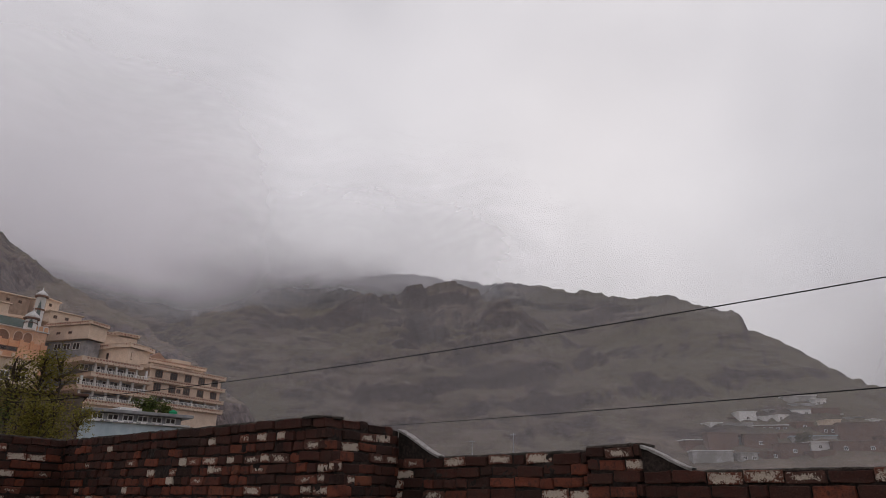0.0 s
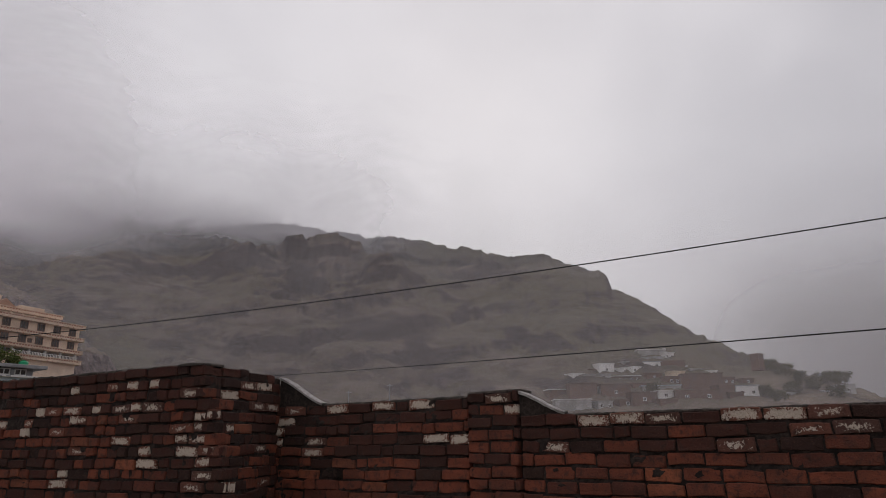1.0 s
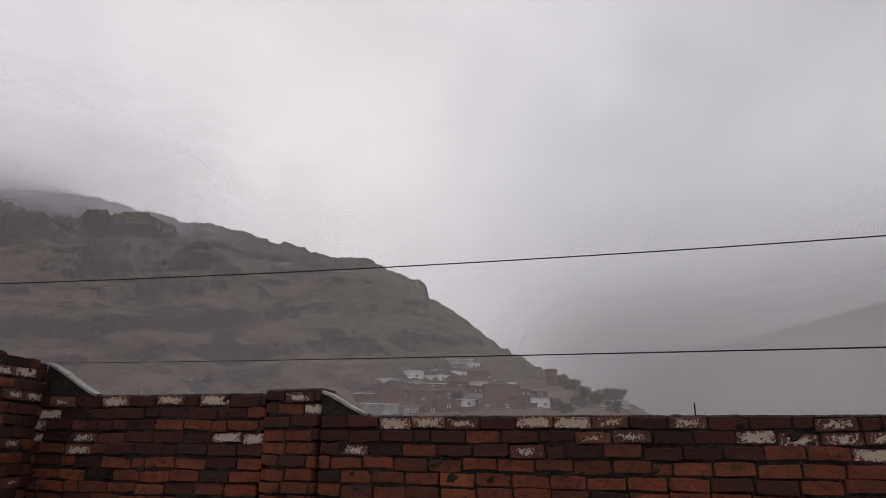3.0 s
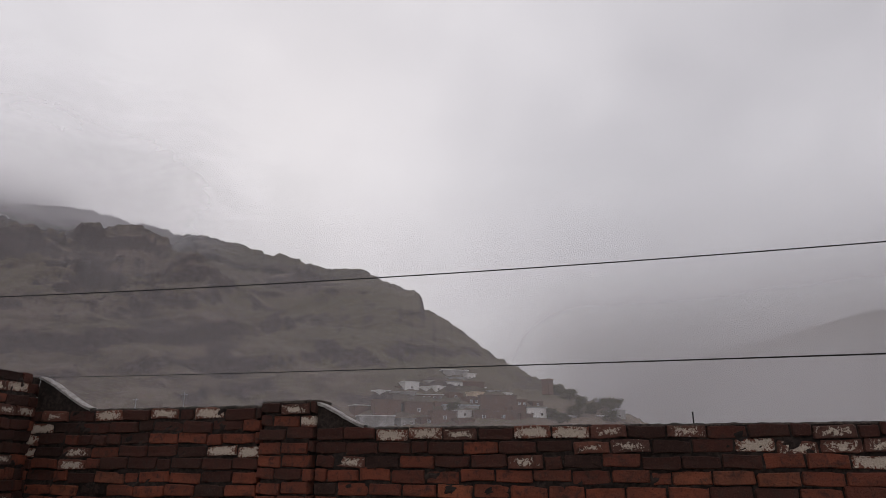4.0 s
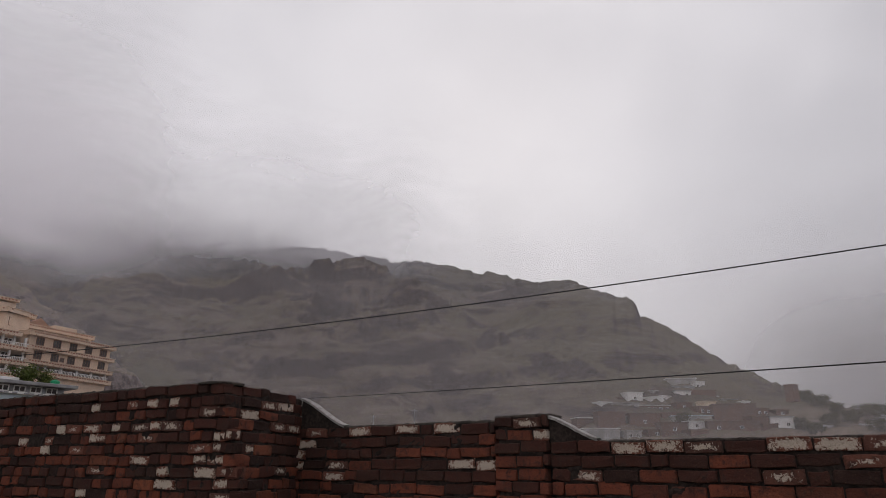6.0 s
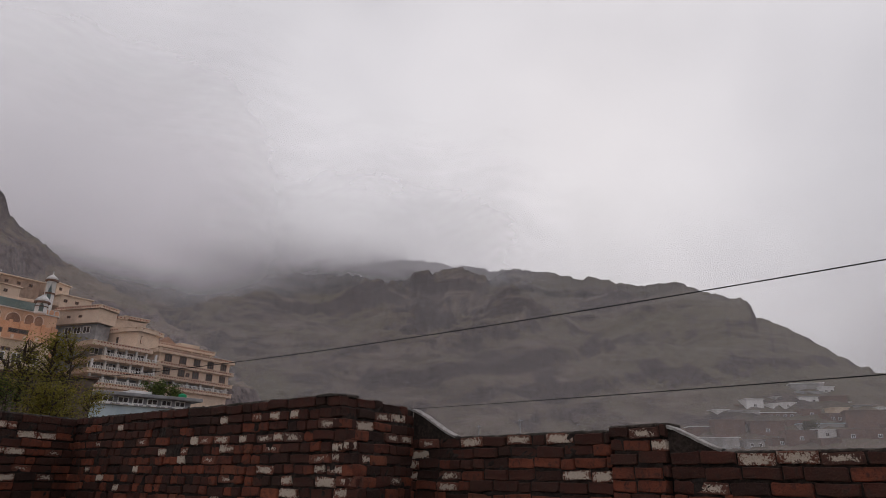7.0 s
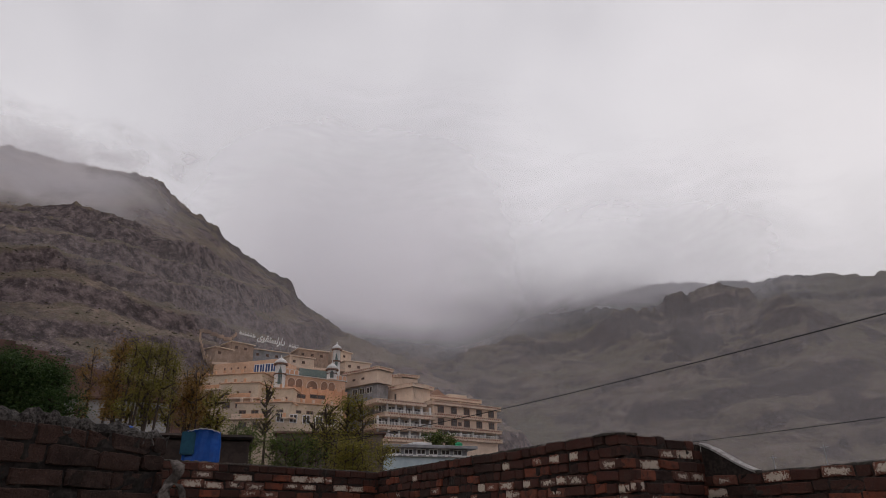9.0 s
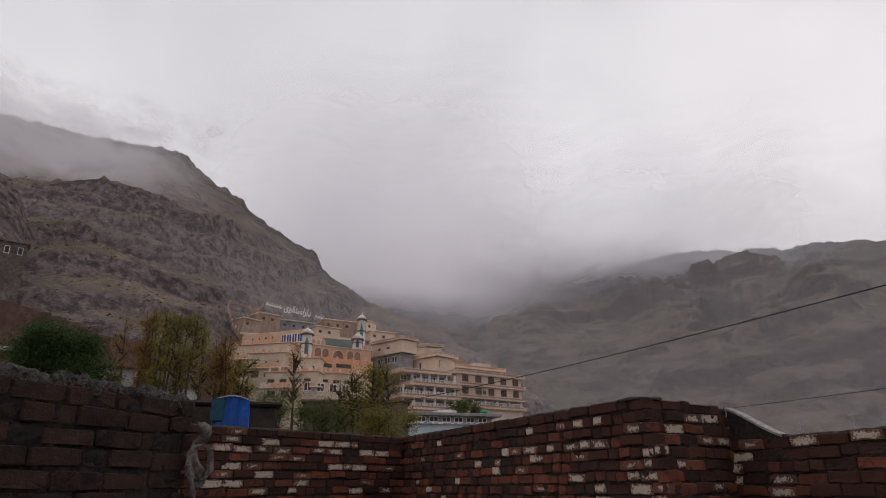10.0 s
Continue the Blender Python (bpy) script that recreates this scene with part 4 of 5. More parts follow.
def mosque():
    t = thing("mosque", "peach and orange hillside mosque with white minarets", "mosque")
    a, b = pl(-36.7, 137), pl(-31.5, 143)
    base = ground_at(-34, 138) - 3
    slab(t, "wall", a, b, base, 31.0, 12, 0, PLASTER_PEACH)
    slab(t, "cornice", a, b, 30.0, 30.2, 0, 0.3, WHITE)
    m, o, l = facade(a, b)
    # scalloped merlons with white rims
    mm = Matrix.Translation(o) @ m
    for k in range(14):
        x = 0.4 + k * (l - 0.8) / 13
        if 3.6 < x < l - 3.8:
            continue
        for w, y, mat in ((0.5, 0.16, WHITE), (0.38, 0.2, ORANGE)):
            bm = bmesh.new()
            pts = [(-w, 0)] + [(-w * math.cos(math.pi * j / 8), 0.55 + w * math.sin(math.pi * j / 8)) for j in range(9)] + [(w, 0)]
            f = [bm.verts.new(mm @ Vector((x + p, y, 30.25 + q))) for p, q in pts]
            g = [bm.verts.new(mm @ Vector((x + p, -0.1, 30.25 + q))) for p, q in pts]
            bm.faces.new(f)
            for j in range(len(f) - 1):
                bm.faces.new((f[j], f[j + 1], g[j + 1], g[j]))
            bmesh.ops.recalc_face_normals(bm, faces=bm.faces)
            part("merlon", bm, mat, t)
    slab(t, "sign_panel", o.xy + (b - a).normalized() * 3.4, o.xy + (b - a).normalized() * (l - 3.6), 30.2, 31.7, 0.1, 0.35, GREEN_SIGN, "grey-green panel with faint lettering")
    for x, w, h in ((1.5, 1.5, 1.75), (3.2, 1.5, 1.75), (6.2, 2.4, 1.6), (9.0, 1.5, 1.75), (10.7, 1.5, 1.75)):
        arch_opening(t, a, b, min(x, l - 1.0), 27.7, w, h, RECESS_SHADE, BUFF)
    slab(t, "floor_edge", pl(-37.5, 134), pl(-31.3, 140), base, 27.2, 5, 0, ORANGE, "orange terrace wall")
    slab(t, "floor_edge", pl(-36.4, 132.5), pl(-31.3, 138), base, 25.6, 4, 0, ORANGE, "orange terrace wall")
    for k in range(9):
        slab(t, "pier", pl(-37.3 + k * 0.7, 133.8 + k * 0.67), pl(-37.15 + k * 0.7, 133.9 + k * 0.67), 25, 27.5, 0.4, 0.1, ORANGE)
    for x0, x1, z in ((-35.9, -35.2, 24.7), (-34.7, -33.4, 24.6)):
        p, q = pl(x0, 131.8), pl(x1, 133)
        m2, o2, l2 = facade(p, q)
        window(t, p, q, l2 / 2, z, l2, 0.8, out=1.25)
    minaret(t, -37.12, 134.5, 10.6, 12.62, 13.15, 1.12)
    minaret(t, -32.72, 137.5, 11.4, 12.3, 12.85, 1.05)
    minaret(t, -32.4, 148, 11.6, 14.0, 14.45, 0.95)
    # hall with blue windows
    h0, h1 = pl(-42.6, 150), pl(-37.4, 141)
    slab(t, "hall_wall", h0, h1, base, zz(143, 12.85), 8, 0, PLASTER_PEACH)
    slab(t, "hall_roof", h0, pl(-31.8, 152), zz(143, 12.85) + 0.01, zz(143, 13.05), 9, 0.5, BUFF)
    m3, o3, l3 = facade(h0, h1)
    for i in range(4):
        window(t, h0, h1, l3 - 5.0 + i * 1.35, zz(142, 12.25), 1.3, 1.9, GLASS_BLUE, WHITE)
        window(t, h0, h1, l3 - 5.0 + i * 1.35, zz(142, 11.4), 1.2, 1.2)
    for i in range(4):
        window(t, h0, h1, 3 + i * 1.7, zz(145, 12.2), 0.35, 0.45)
    # lower terraces
    for p, q, e, mat, back in ((pl(-44.0, 140), pl(-38.5, 133), 11.5, CREAM, 6), (pl(-41.8, 131), pl(-38.8, 128), 10.85, CREAM, 6), (pl(-38.9, 130), pl(-35.9, 128), 10.5, CREAM, 6),
                               (pl(-40.4, 127), pl(-36.0, 124), 9.35, CREAM, 5), (pl(-36.9, 127), pl(-31.6, 131), 9.3, CREAM, 5)):
        d_ = (p.length + q.length) / 2
        slab(t, "terrace_wall", p, q, ground_at(-38, d_) - 3, zz(d_, e), back, 0, mat, "cream terrace wall")
        slab(t, "terrace_lip", p, q, zz(d_, e) + 0.002, zz(d_, e) + 0.25, back, 0.3, PLASTER_PEACH)
        m4, o4, l4 = facade(p, q)
        for i in range(int(l4 / 1.9)):
            slab(t, "terrace_pier", p.lerp(q, (i + 0.3) * 1.9 / l4), p.lerp(q, ((i + 0.3) * 1.9 + 0.35) / l4), zz(d_, e) + 0.26, zz(d_, e) + 0.95, 0.3, 0.05, ORANGE if e > 10.4 else BUFF)
        slab(t, "ledge", p, q, zz(d_, e) - 3.0, zz(d_, e) - 2.75, back, 0.9, BUFF, "projecting buff ledge")
        for i in range(int(l4 / 1.6)):
            slab(t, "ledge_pier", p.lerp(q, (i + 0.2) * 1.6 / l4), p.lerp(q, ((i + 0.2) * 1.6 + 0.25) / l4), zz(d_, e) - 2.74, zz(d_, e) - 2.0, -0.6, 0.85, ORANGE if i % 4 else BUFF)
        for i in range(int(l4 / 2.6)):
            window(t, p, q, 1.4 + i * 2.6, zz(d_, e) - 4.0, 1.5, 1.2)
        for i in range(int(l4 / 2.3)):
            window(t, p, q, 1.2 + i * 2.3, zz(d_, e) - 1.7, 0.4 if e > 10.4 else 1.3, 0.4 if e > 10.4 else 0.9)
    g0, g1 = pl(-37.4, 123), pl(-31.7, 128)
    slab(t, "wall", g0, g1, ground_at(-35, 123) - 3, zz(125, 8.55), 5, 0, CREAM)
    m5, o5, l5 = facade(g0, g1)
    for i in range(5):
        window(t, g0, g1, 1.3 + i * 2.5, zz(125, 8.1), 1.5, 1.6, frame_mat=WHITE)
    return t


DULL_PEACH = rough_material("weathered_peach_paint", (0.36, 0.25, 0.185), (0.5, 0.36, 0.27), 0.9, (0.22, 0.165, 0.135), 0.15)


def upper_terraces():
    for az0, az1, d, e0, e1, mat in ((-41.3, -39.5, 172, 12.6, 14.2, DULL_PEACH), (-42.6, -41.2, 168, 12.3, 13.7, DULL_PEACH), (-39.5, -36.6, 176, 12.6, 13.7, GREY_AND_SHADE), (-35.7, -33.1, 172, 12.6, 13.9, DULL_PEACH), (-36.4, -34.3, 168, 12.4, 13.3, BUFF),
                                   (-32.0, -31.1, 174, 12.5, 13.85, BUFF), (-31.6, -29.4, 170, 12.0, 13.0, BUFF)):
        t = thing("terrace_house", "small peach-walled terrace house on the slope", "house", "terrace houses")
        a, b = pl(az0, d), pl(az1, d + 3)
        slab(t, "wall", a, b, min(zz(d, e0), ground_at((az0 + az1) / 2, d)) - 3, zz(d, e1), 6, 0, mat)
        slab(t, "roof", a, b, zz(d, e1) + 0.002, zz(d, e1) + 0.3, 6, 0.35, BUFF)
        m, o, l = facade(a, b)
        for i in range(max(1, int(l / 2.6))):
            window(t, a, b, 1.2 + i * 2.6, zz(d, e1) - 1.2, 0.8, 0.7)
    # stepped boundary wall climbing beside the terraces
    t = thing("boundary_wall", "peach boundary wall zigzagging up the slope", "wall")
    line = [(-42.5, 158, 12.4), (-43.5, 166, 13.1), (-44.0, 172, 14.3), (-44.05, 176, 15.05), (-43.7, 177, 15.15), (-41.5, 178, 14.5), (-41.0, 180, 15.1)]
    for (a0, d0, e0), (a1, d1, e1) in zip(line, line[1:]):
        for i in range(4):
            u, v = i / 4, (i + 1) / 4
            p, q = pl(a0 + (a1 - a0) * u, d0 + (d1 - d0) * u), pl(a0 + (a1 - a0) * v, d0 + (d1 - d0) * v)
            zt = zz(d0 + (d1 - d0) * (u + v) / 2, e0 + (e1 - e0) * (u + v) / 2)
            slab(t, "wall_panel", p, q, zt - 1.0, zt, 0.4, 0.02, DULL_PEACH)


def script_sign():
    """White metal letters standing over the terraces on thin posts."""
    t = thing("letter_sign", "white metal letters standing over the terraces", "sign")
    a, b = pl(-40.9, 178), pl(-35.6, 178)
    m, o, l = facade(a, b)
    e0, e1 = 14.75, 13.72
    za, zb = zz(178, e0), zz(178, e1)
    tilt = math.atan2(zb - za, l)
    word = "".join(chr(c) for c in (0xFEEF, 0xFEEE, 0xFED8, 0xFE98, 0xFEB4, 0xFEDF, 0xFEAD, 0xFE8D, 0xFEA9))
    cu = bpy.data.curves.new("word", "FONT")
    cu.body, cu.size, cu.extrude, cu.offset, cu.align_x = word, 3.0, 0.08, 0.085, "CENTER"
    tmp = new("word", cu)
    bpy.context.view_layer.update()
    me = bpy.data.meshes.new_from_object(tmp.evaluated_get(bpy.context.evaluated_depsgraph_get()))
    bpy.data.objects.remove(tmp)
    base = Matrix.Translation(o) @ m @ Matrix.Translation((0, 0, za)) @ Matrix.Rotation(-tilt, 4, "Y")
    up_ = Matrix.Rotation(math.pi / 2, 4, "X")
    ob = new("word", me)
    ob.parent = t
    me.materials.clear()
    me.materials.append(WHITE)
    xs = [v.co.x for v in me.vertices]
    k = 7.4 / max(0.1, max(xs) - min(xs))
    ob.matrix_basis = base @ Matrix.Translation((l * 0.53, 0, 0.35)) @ up_ @ Matrix.Diagonal((k, k * 1.5, 1, 1))
    for lo, hi in ((0.0, 0.24), (0.83, 1.0)):
        rng = random.Random(int(lo * 100))
        bm = bmesh.new()
        x = l * lo
        while x < l * hi:
            w = rng.uniform(0.3, 0.8)
            box_into(bm, (x, -0.05, 0.5), (x + w, 0.05, 0.5 + rng.uniform(0.4, 0.7)), base)
            box_into(bm, (x, -0.05, 1.25), (x + w * 0.4, 0.05, 1.42), base)
            x += w + 0.12
        bmesh.ops.recalc_face_normals(bm, faces=bm.faces)
        part("small_letters", bm, WHITE, t, "plain white bars of small lettering")
    for i in range(8):
        bm = bmesh.new()
        x = l * (i + 0.5) / 8
        g = ground_at(-40.9 + 5.3 * (i + 0.5) / 8, 178)
        box_into(bm, (x - 0.05, -0.15, min(g, za - 3) - 1), (x + 0.05, -0.06, za + (zb - za) * (i + 0.5) / 8 + 0.5), Matrix.Translation(o) @ m)
        bmesh.ops.recalc_face_normals(bm, faces=bm.faces)
        part("post", bm, GREY_AND_SHADE, t)


def low_school():
    t = thing("house", "pale grey two-storey house with a blue lower wall", "house")
    a, b = pl(-27.6, 88), pl(-20.6, 92)
    m, o, l = facade(a, b)
    base = ground_at(-24, 90) - 2
    slab(t, "wall", a, b, base, zz(90, 5.05), 8, 0, BLUE_WALL, "pale blue lower wall")
    slab(t, "wall", a, b, zz(90, 5.05), zz(90, 5.9), 8, -0.5, GREY_AND_SHADE)
    slab(t, "floor_edge", a, b, zz(90, 5.05), zz(90, 5.2), 8, 0.4, WHITE)
    slab(t, "roof", a, b, zz(90, 5.75), zz(90, 6.0), 8, 0.6, GREY_AND_SHADE)
    for i in range(6):
        window(t, a, b, 1.0 + i * 1.75, zz(90, 5.48), 1.3, 0.75, frame_mat=WHITE, out=-0.45)
    bm = bmesh.new()
    for i in range(9):
        x = 0.8 + i * 0.9 + (0.3 if i % 3 == 0 else 0)
        box_into(bm, (x, 0.4, zz(90, 5.07)), (x + 0.5, 0.44, zz(90, 5.17)), Matrix.Translation(o) @ m)
    bmesh.ops.recalc_face_normals(bm, faces=bm.faces)
    part("lettering", bm, GREY_AND_SHADE, t, "row of plain dark bars of lettering")
    slab(t, "roof_room", pl(-25.6, 92), pl(-24.0, 93), zz(92, 5.9), zz(92, 6.3), 3, 0, WHITE)
    tank = thing("water_tank", "green plastic water tank on a flat roof", "water tank")
    bm = bmesh.new()
    z0 = zz(90, 6.0)
    ring_into(bm, Vector((*pl(-21.7, 93), 0)), [(0.5, z0), (0.52, z0 + 0.15), (0.5, z0 + 0.3), (0.52, z0 + 0.45), (0.46, z0 + 0.56), (0.2, z0 + 0.66), (0.2, z0 + 0.72)], 16)
    part("body", bm, rough_material("green_plastic", (0.02, 0.30, 0.13), (0.03, 0.36, 0.17), 3.0, rough=0.45, bump=0.05), tank)


college_east()
college_west()
college_upper()
mosque()
upper_terraces()
script_sign()
low_school()


# ---------------------------------------------------------------- village on the opposite slope
def settle(az, el):
    """The distance at which the slope shows at that elevation angle."""
    r = np.arange(245.0, 520.0, 4.0)
    h = heights(np.full_like(r, az), r)[2]
    ok = np.nonzero(h >= 1.55 + r * math.tan(radians(el)))[0]
    return float(r[ok[0]]) if len(ok) else 330.0


def village_house(x0, x1, y0, y1, mat, label, windows=0, roof=None, deep=7):
    az0, az1, e1, e0 = 18.99 + x0 / 58.4, 18.99 + x1 / 58.4, 8.26 - y0 / 58.4, 8.26 - y1 / 58.4
    d = settle((az0 + az1) / 2, e0)
    t = thing("village_house", label, "house", "village houses")
    a, b = pl(az0, d), pl(az1, d + 4)
    z1 = zz(d, e1)
    slab(t, "wall", a, b, zz(d, e0) - 5, z1, deep, 0, mat)
    slab(t, "roof", a, b, z1 + 0.002, z1 + 0.35, deep, 0.45, roof or mat)
    m, o, l = facade(a, b)
    for i in range(windows):
        window(t, a, b, l * (i + 0.5) / windows, (z1 + zz(d, e0)) / 2, min(1.5, l / windows * 0.5), min(1.4, (z1 - zz(d, e0)) * 0.45), frame_mat=WHITE)


V_WHITE, V_MUD = "white-painted flat-roofed village house on the slope", "brown mud-brick village house on the slope"
village_house(535, 610, 125, 160, WHITE, V_WHITE, 2, TIN)
village_house(480, 630, 102, 124, TIN, "grey tin-roofed village house on the slope", 0, TIN)
village_house(635, 676, 85, 122, WHITE, V_WHITE, 2)
village_house(510, 640, 66, 98, PLASTER_GREY, "grey rendered village house on the slope", 0, WHITE)
village_house(318, 390, 125, 178, WHITE, V_WHITE, 1)
village_house(190, 240, 168, 205, WHITE, V_WHITE)
village_house(238, 370, 174, 200, PLASTER_GREY, "low grey rendered wall-like village house", 2)
village_house(425, 455, 150, 178, WHITE, V_WHITE, 1)
village_house(478, 518, 146, 176, WHITE, V_WHITE, 2)
village_house(370, 510, 188, 216, MUD, "mud-brick village house with a white veranda", 5, WHITE)
village_house(610, 720, 126, 180, MUD, V_MUD)
village_house(665, 716, 176, 236, CREAM, "cream village house on the slope", 1)
village_house(700, 880, 192, 270, MUD, V_MUD, 0)
village_house(665, 860, 268, 322, MUD, V_MUD, 2)
village_house(858, 926, 250, 318, MUD, V_MUD)
village_house(930, 1025, 256, 316, WHITE, V_WHITE, 2, TIN)
village_house(515, 690, 240, 268, PLASTER_GREY, "grey village house with a blue roof edge", 0, BLUE_WALL)
village_house(585, 655, 266, 304, WHITE, V_WHITE, 1)
village_house(460, 580, 268, 330, MUD, V_MUD, 1)
village_house(95, 268, 292, 350, PLASTER_GREY, "large pale grey rendered village house", 0, WHITE)
village_house(70, 165, 242, 285, MUD, "mud-brick village house with a white roof edge", 0, WHITE)
village_house(775, 800, 200, 218, WHITE, V_WHITE)
village_house(830, 858, 182, 198, WHITE, V_WHITE, 1)
village_house(724, 746, 156, 170, WHITE, V_WHITE)
village_house(170, 300, 215, 300, MUD, V_MUD)
village_house(320, 460, 225, 300, MUD, V_MUD, 1)
village_house(1110, 1170, 296, 322, PLASTER_GREY, "grey rendered village house among trees", 1)
village_house(1290, 1322, 296, 314, WHITE, V_WHITE)
village_house(1350, 1402, 272, 322, PLASTER_GREY, "grey rendered village house among trees", 1)
village_house(1042, 1064, 118, 140, MUD, "square stone watchtower on the ridge", 0, None, 4)
for k_, (x_, y_, w_, h_) in enumerate(((250, 235, 70, 40), (540, 180, 70, 36), (640, 200, 50, 40), (470, 225, 90, 36), (740, 170, 60, 26), (880, 215, 50, 36), (900, 285, 60, 34), (400, 300, 80, 36), (300, 305, 70, 40), (590, 305, 80, 30), (960, 225, 50, 26), (780, 225, 60, 30), (440, 120, 40, 24), (270, 150, 44, 20))):
    village_house(x_, x_ + w_, y_, y_ + h_, MUD if k_ % 4 else PLASTER_GREY, V_MUD if k_ % 4 else "grey rendered village house on the slope", k_ % 3)


# ---------------------------------------------------------------- middle distance beside the roof
def wall_run(label, pts, height_el, mat, deep=0.5, thick_down=6):
    t = thing("retaining_wall", label, "wall")
    for (a0, d0, e0), (a1, d1, e1) in zip(pts, pts[1:]):
        k = 6
        for i in range(k):
            u, v = i / k, (i + 1) / k
            d = d0 + (d1 - d0) * (u + v) / 2
            z = zz(d, e0 + (e1 - e0) * (u + v) / 2)
            slab(t, "wall_panel", pl(a0 + (a1 - a0) * u, d0 + (d1 - d0) * u), pl(a0 + (a1 - a0) * v, d0 + (d1 - d0) * v), z - thick_down, z, deep, 0, mat)
    return t


wall_run("long red-brown retaining wall under the slope", [(-66, 80, 13.9), (-60.4, 78, 13.4), (-53.5, 80, 11.9)], 0, BROWN_WALL, thick_down=12)
wall_run("red-brown retaining wall behind the trees", [(-53.3, 72, 11.5), (-49.5, 74, 11.1), (-43, 78, 8.6)], 0, BROWN_WALL, thick_down=12)


def far_shed(az0, az1, d, e0, e1, mat, label, roofmat, wins=0):
    t = thing("house", label, "house")
    a, b = pl(az0, d), pl(az1, d)
    slab(t, "wall", a, b, min(ground_at((az0 + az1) / 2, d), zz(d, e0)) - 7, zz(d, e1), 4, 0, mat)
    slab(t, "roof", a, b, zz(d, e1) + 0.002, zz(d, e1) + (0.25 if d > 20 else 0.1), 4, 0.35 if d > 20 else 0.08, roofmat)
    m, o, l = facade(a, b)
    for i in range(wins):
        window(t, a, b, l * (i + 0.5) / wins, zz(d, e1) - 0.9, 0.8, 0.8)


far_shed(-53, -45.5, 55, 6, 9.0, PLASTER_GREY, "low white-walled house behind the trees", BROWN_WALL, 3)
far_shed(-66, -53.5, 52, 6, 9.6, BROWN_WALL, "low red-brown house behind the tree", TIN, 2)
OLD_RENDER = rough_material("stained_brown_render", (0.12, 0.095, 0.08), (0.2, 0.16, 0.135), 1.2, (0.07, 0.055, 0.047), 0.2)
far_shed(-37, -28.2, 70, 4, 6.9, OLD_RENDER, "stained brown rendered house behind thin trees", BROWN_WALL, 4)
HUT_STONE = rough_material("dark_hut_stone", (0.10, 0.078, 0.068), (0.17, 0.135, 0.118), 1.6, (0.06, 0.047, 0.042), 0.6)
far_shed(-63.5, -59.4, 157, 16.2, 17.5, HUT_STONE, "small dark stone hut on the rocky slope", HUT_STONE, 0)
h0_, h1_ = pl(-63.5, 157), pl(-59.4, 157)
hut_ = [o for o in bpy.data.objects if o.get("label", "").startswith("small dark stone hut")][0]
for x_ in (7.6, 10.0):
    window(hut_, h0_, h1_, x_, zz(157, 16.95), 1.0, 1.7, frame_mat=WHITE, bars=0)
SHED = rough_material("dark_weathered_shed", (0.035, 0.026, 0.022), (0.06, 0.043, 0.036), 6.0, (0.025, 0.02, 0.018), 0.4)
far_shed(-47, -39.2, 14.5, 3.5, 6.35, SHED, "dark low brick shed on the next roof", SHED, 0)

TARP = rough_material("blue_plastic_sheet", (0.01, 0.075, 0.36), (0.015, 0.11, 0.46), 8.0, (0.01, 0.06, 0.25), 0.4, 0.02, rough=0.4)


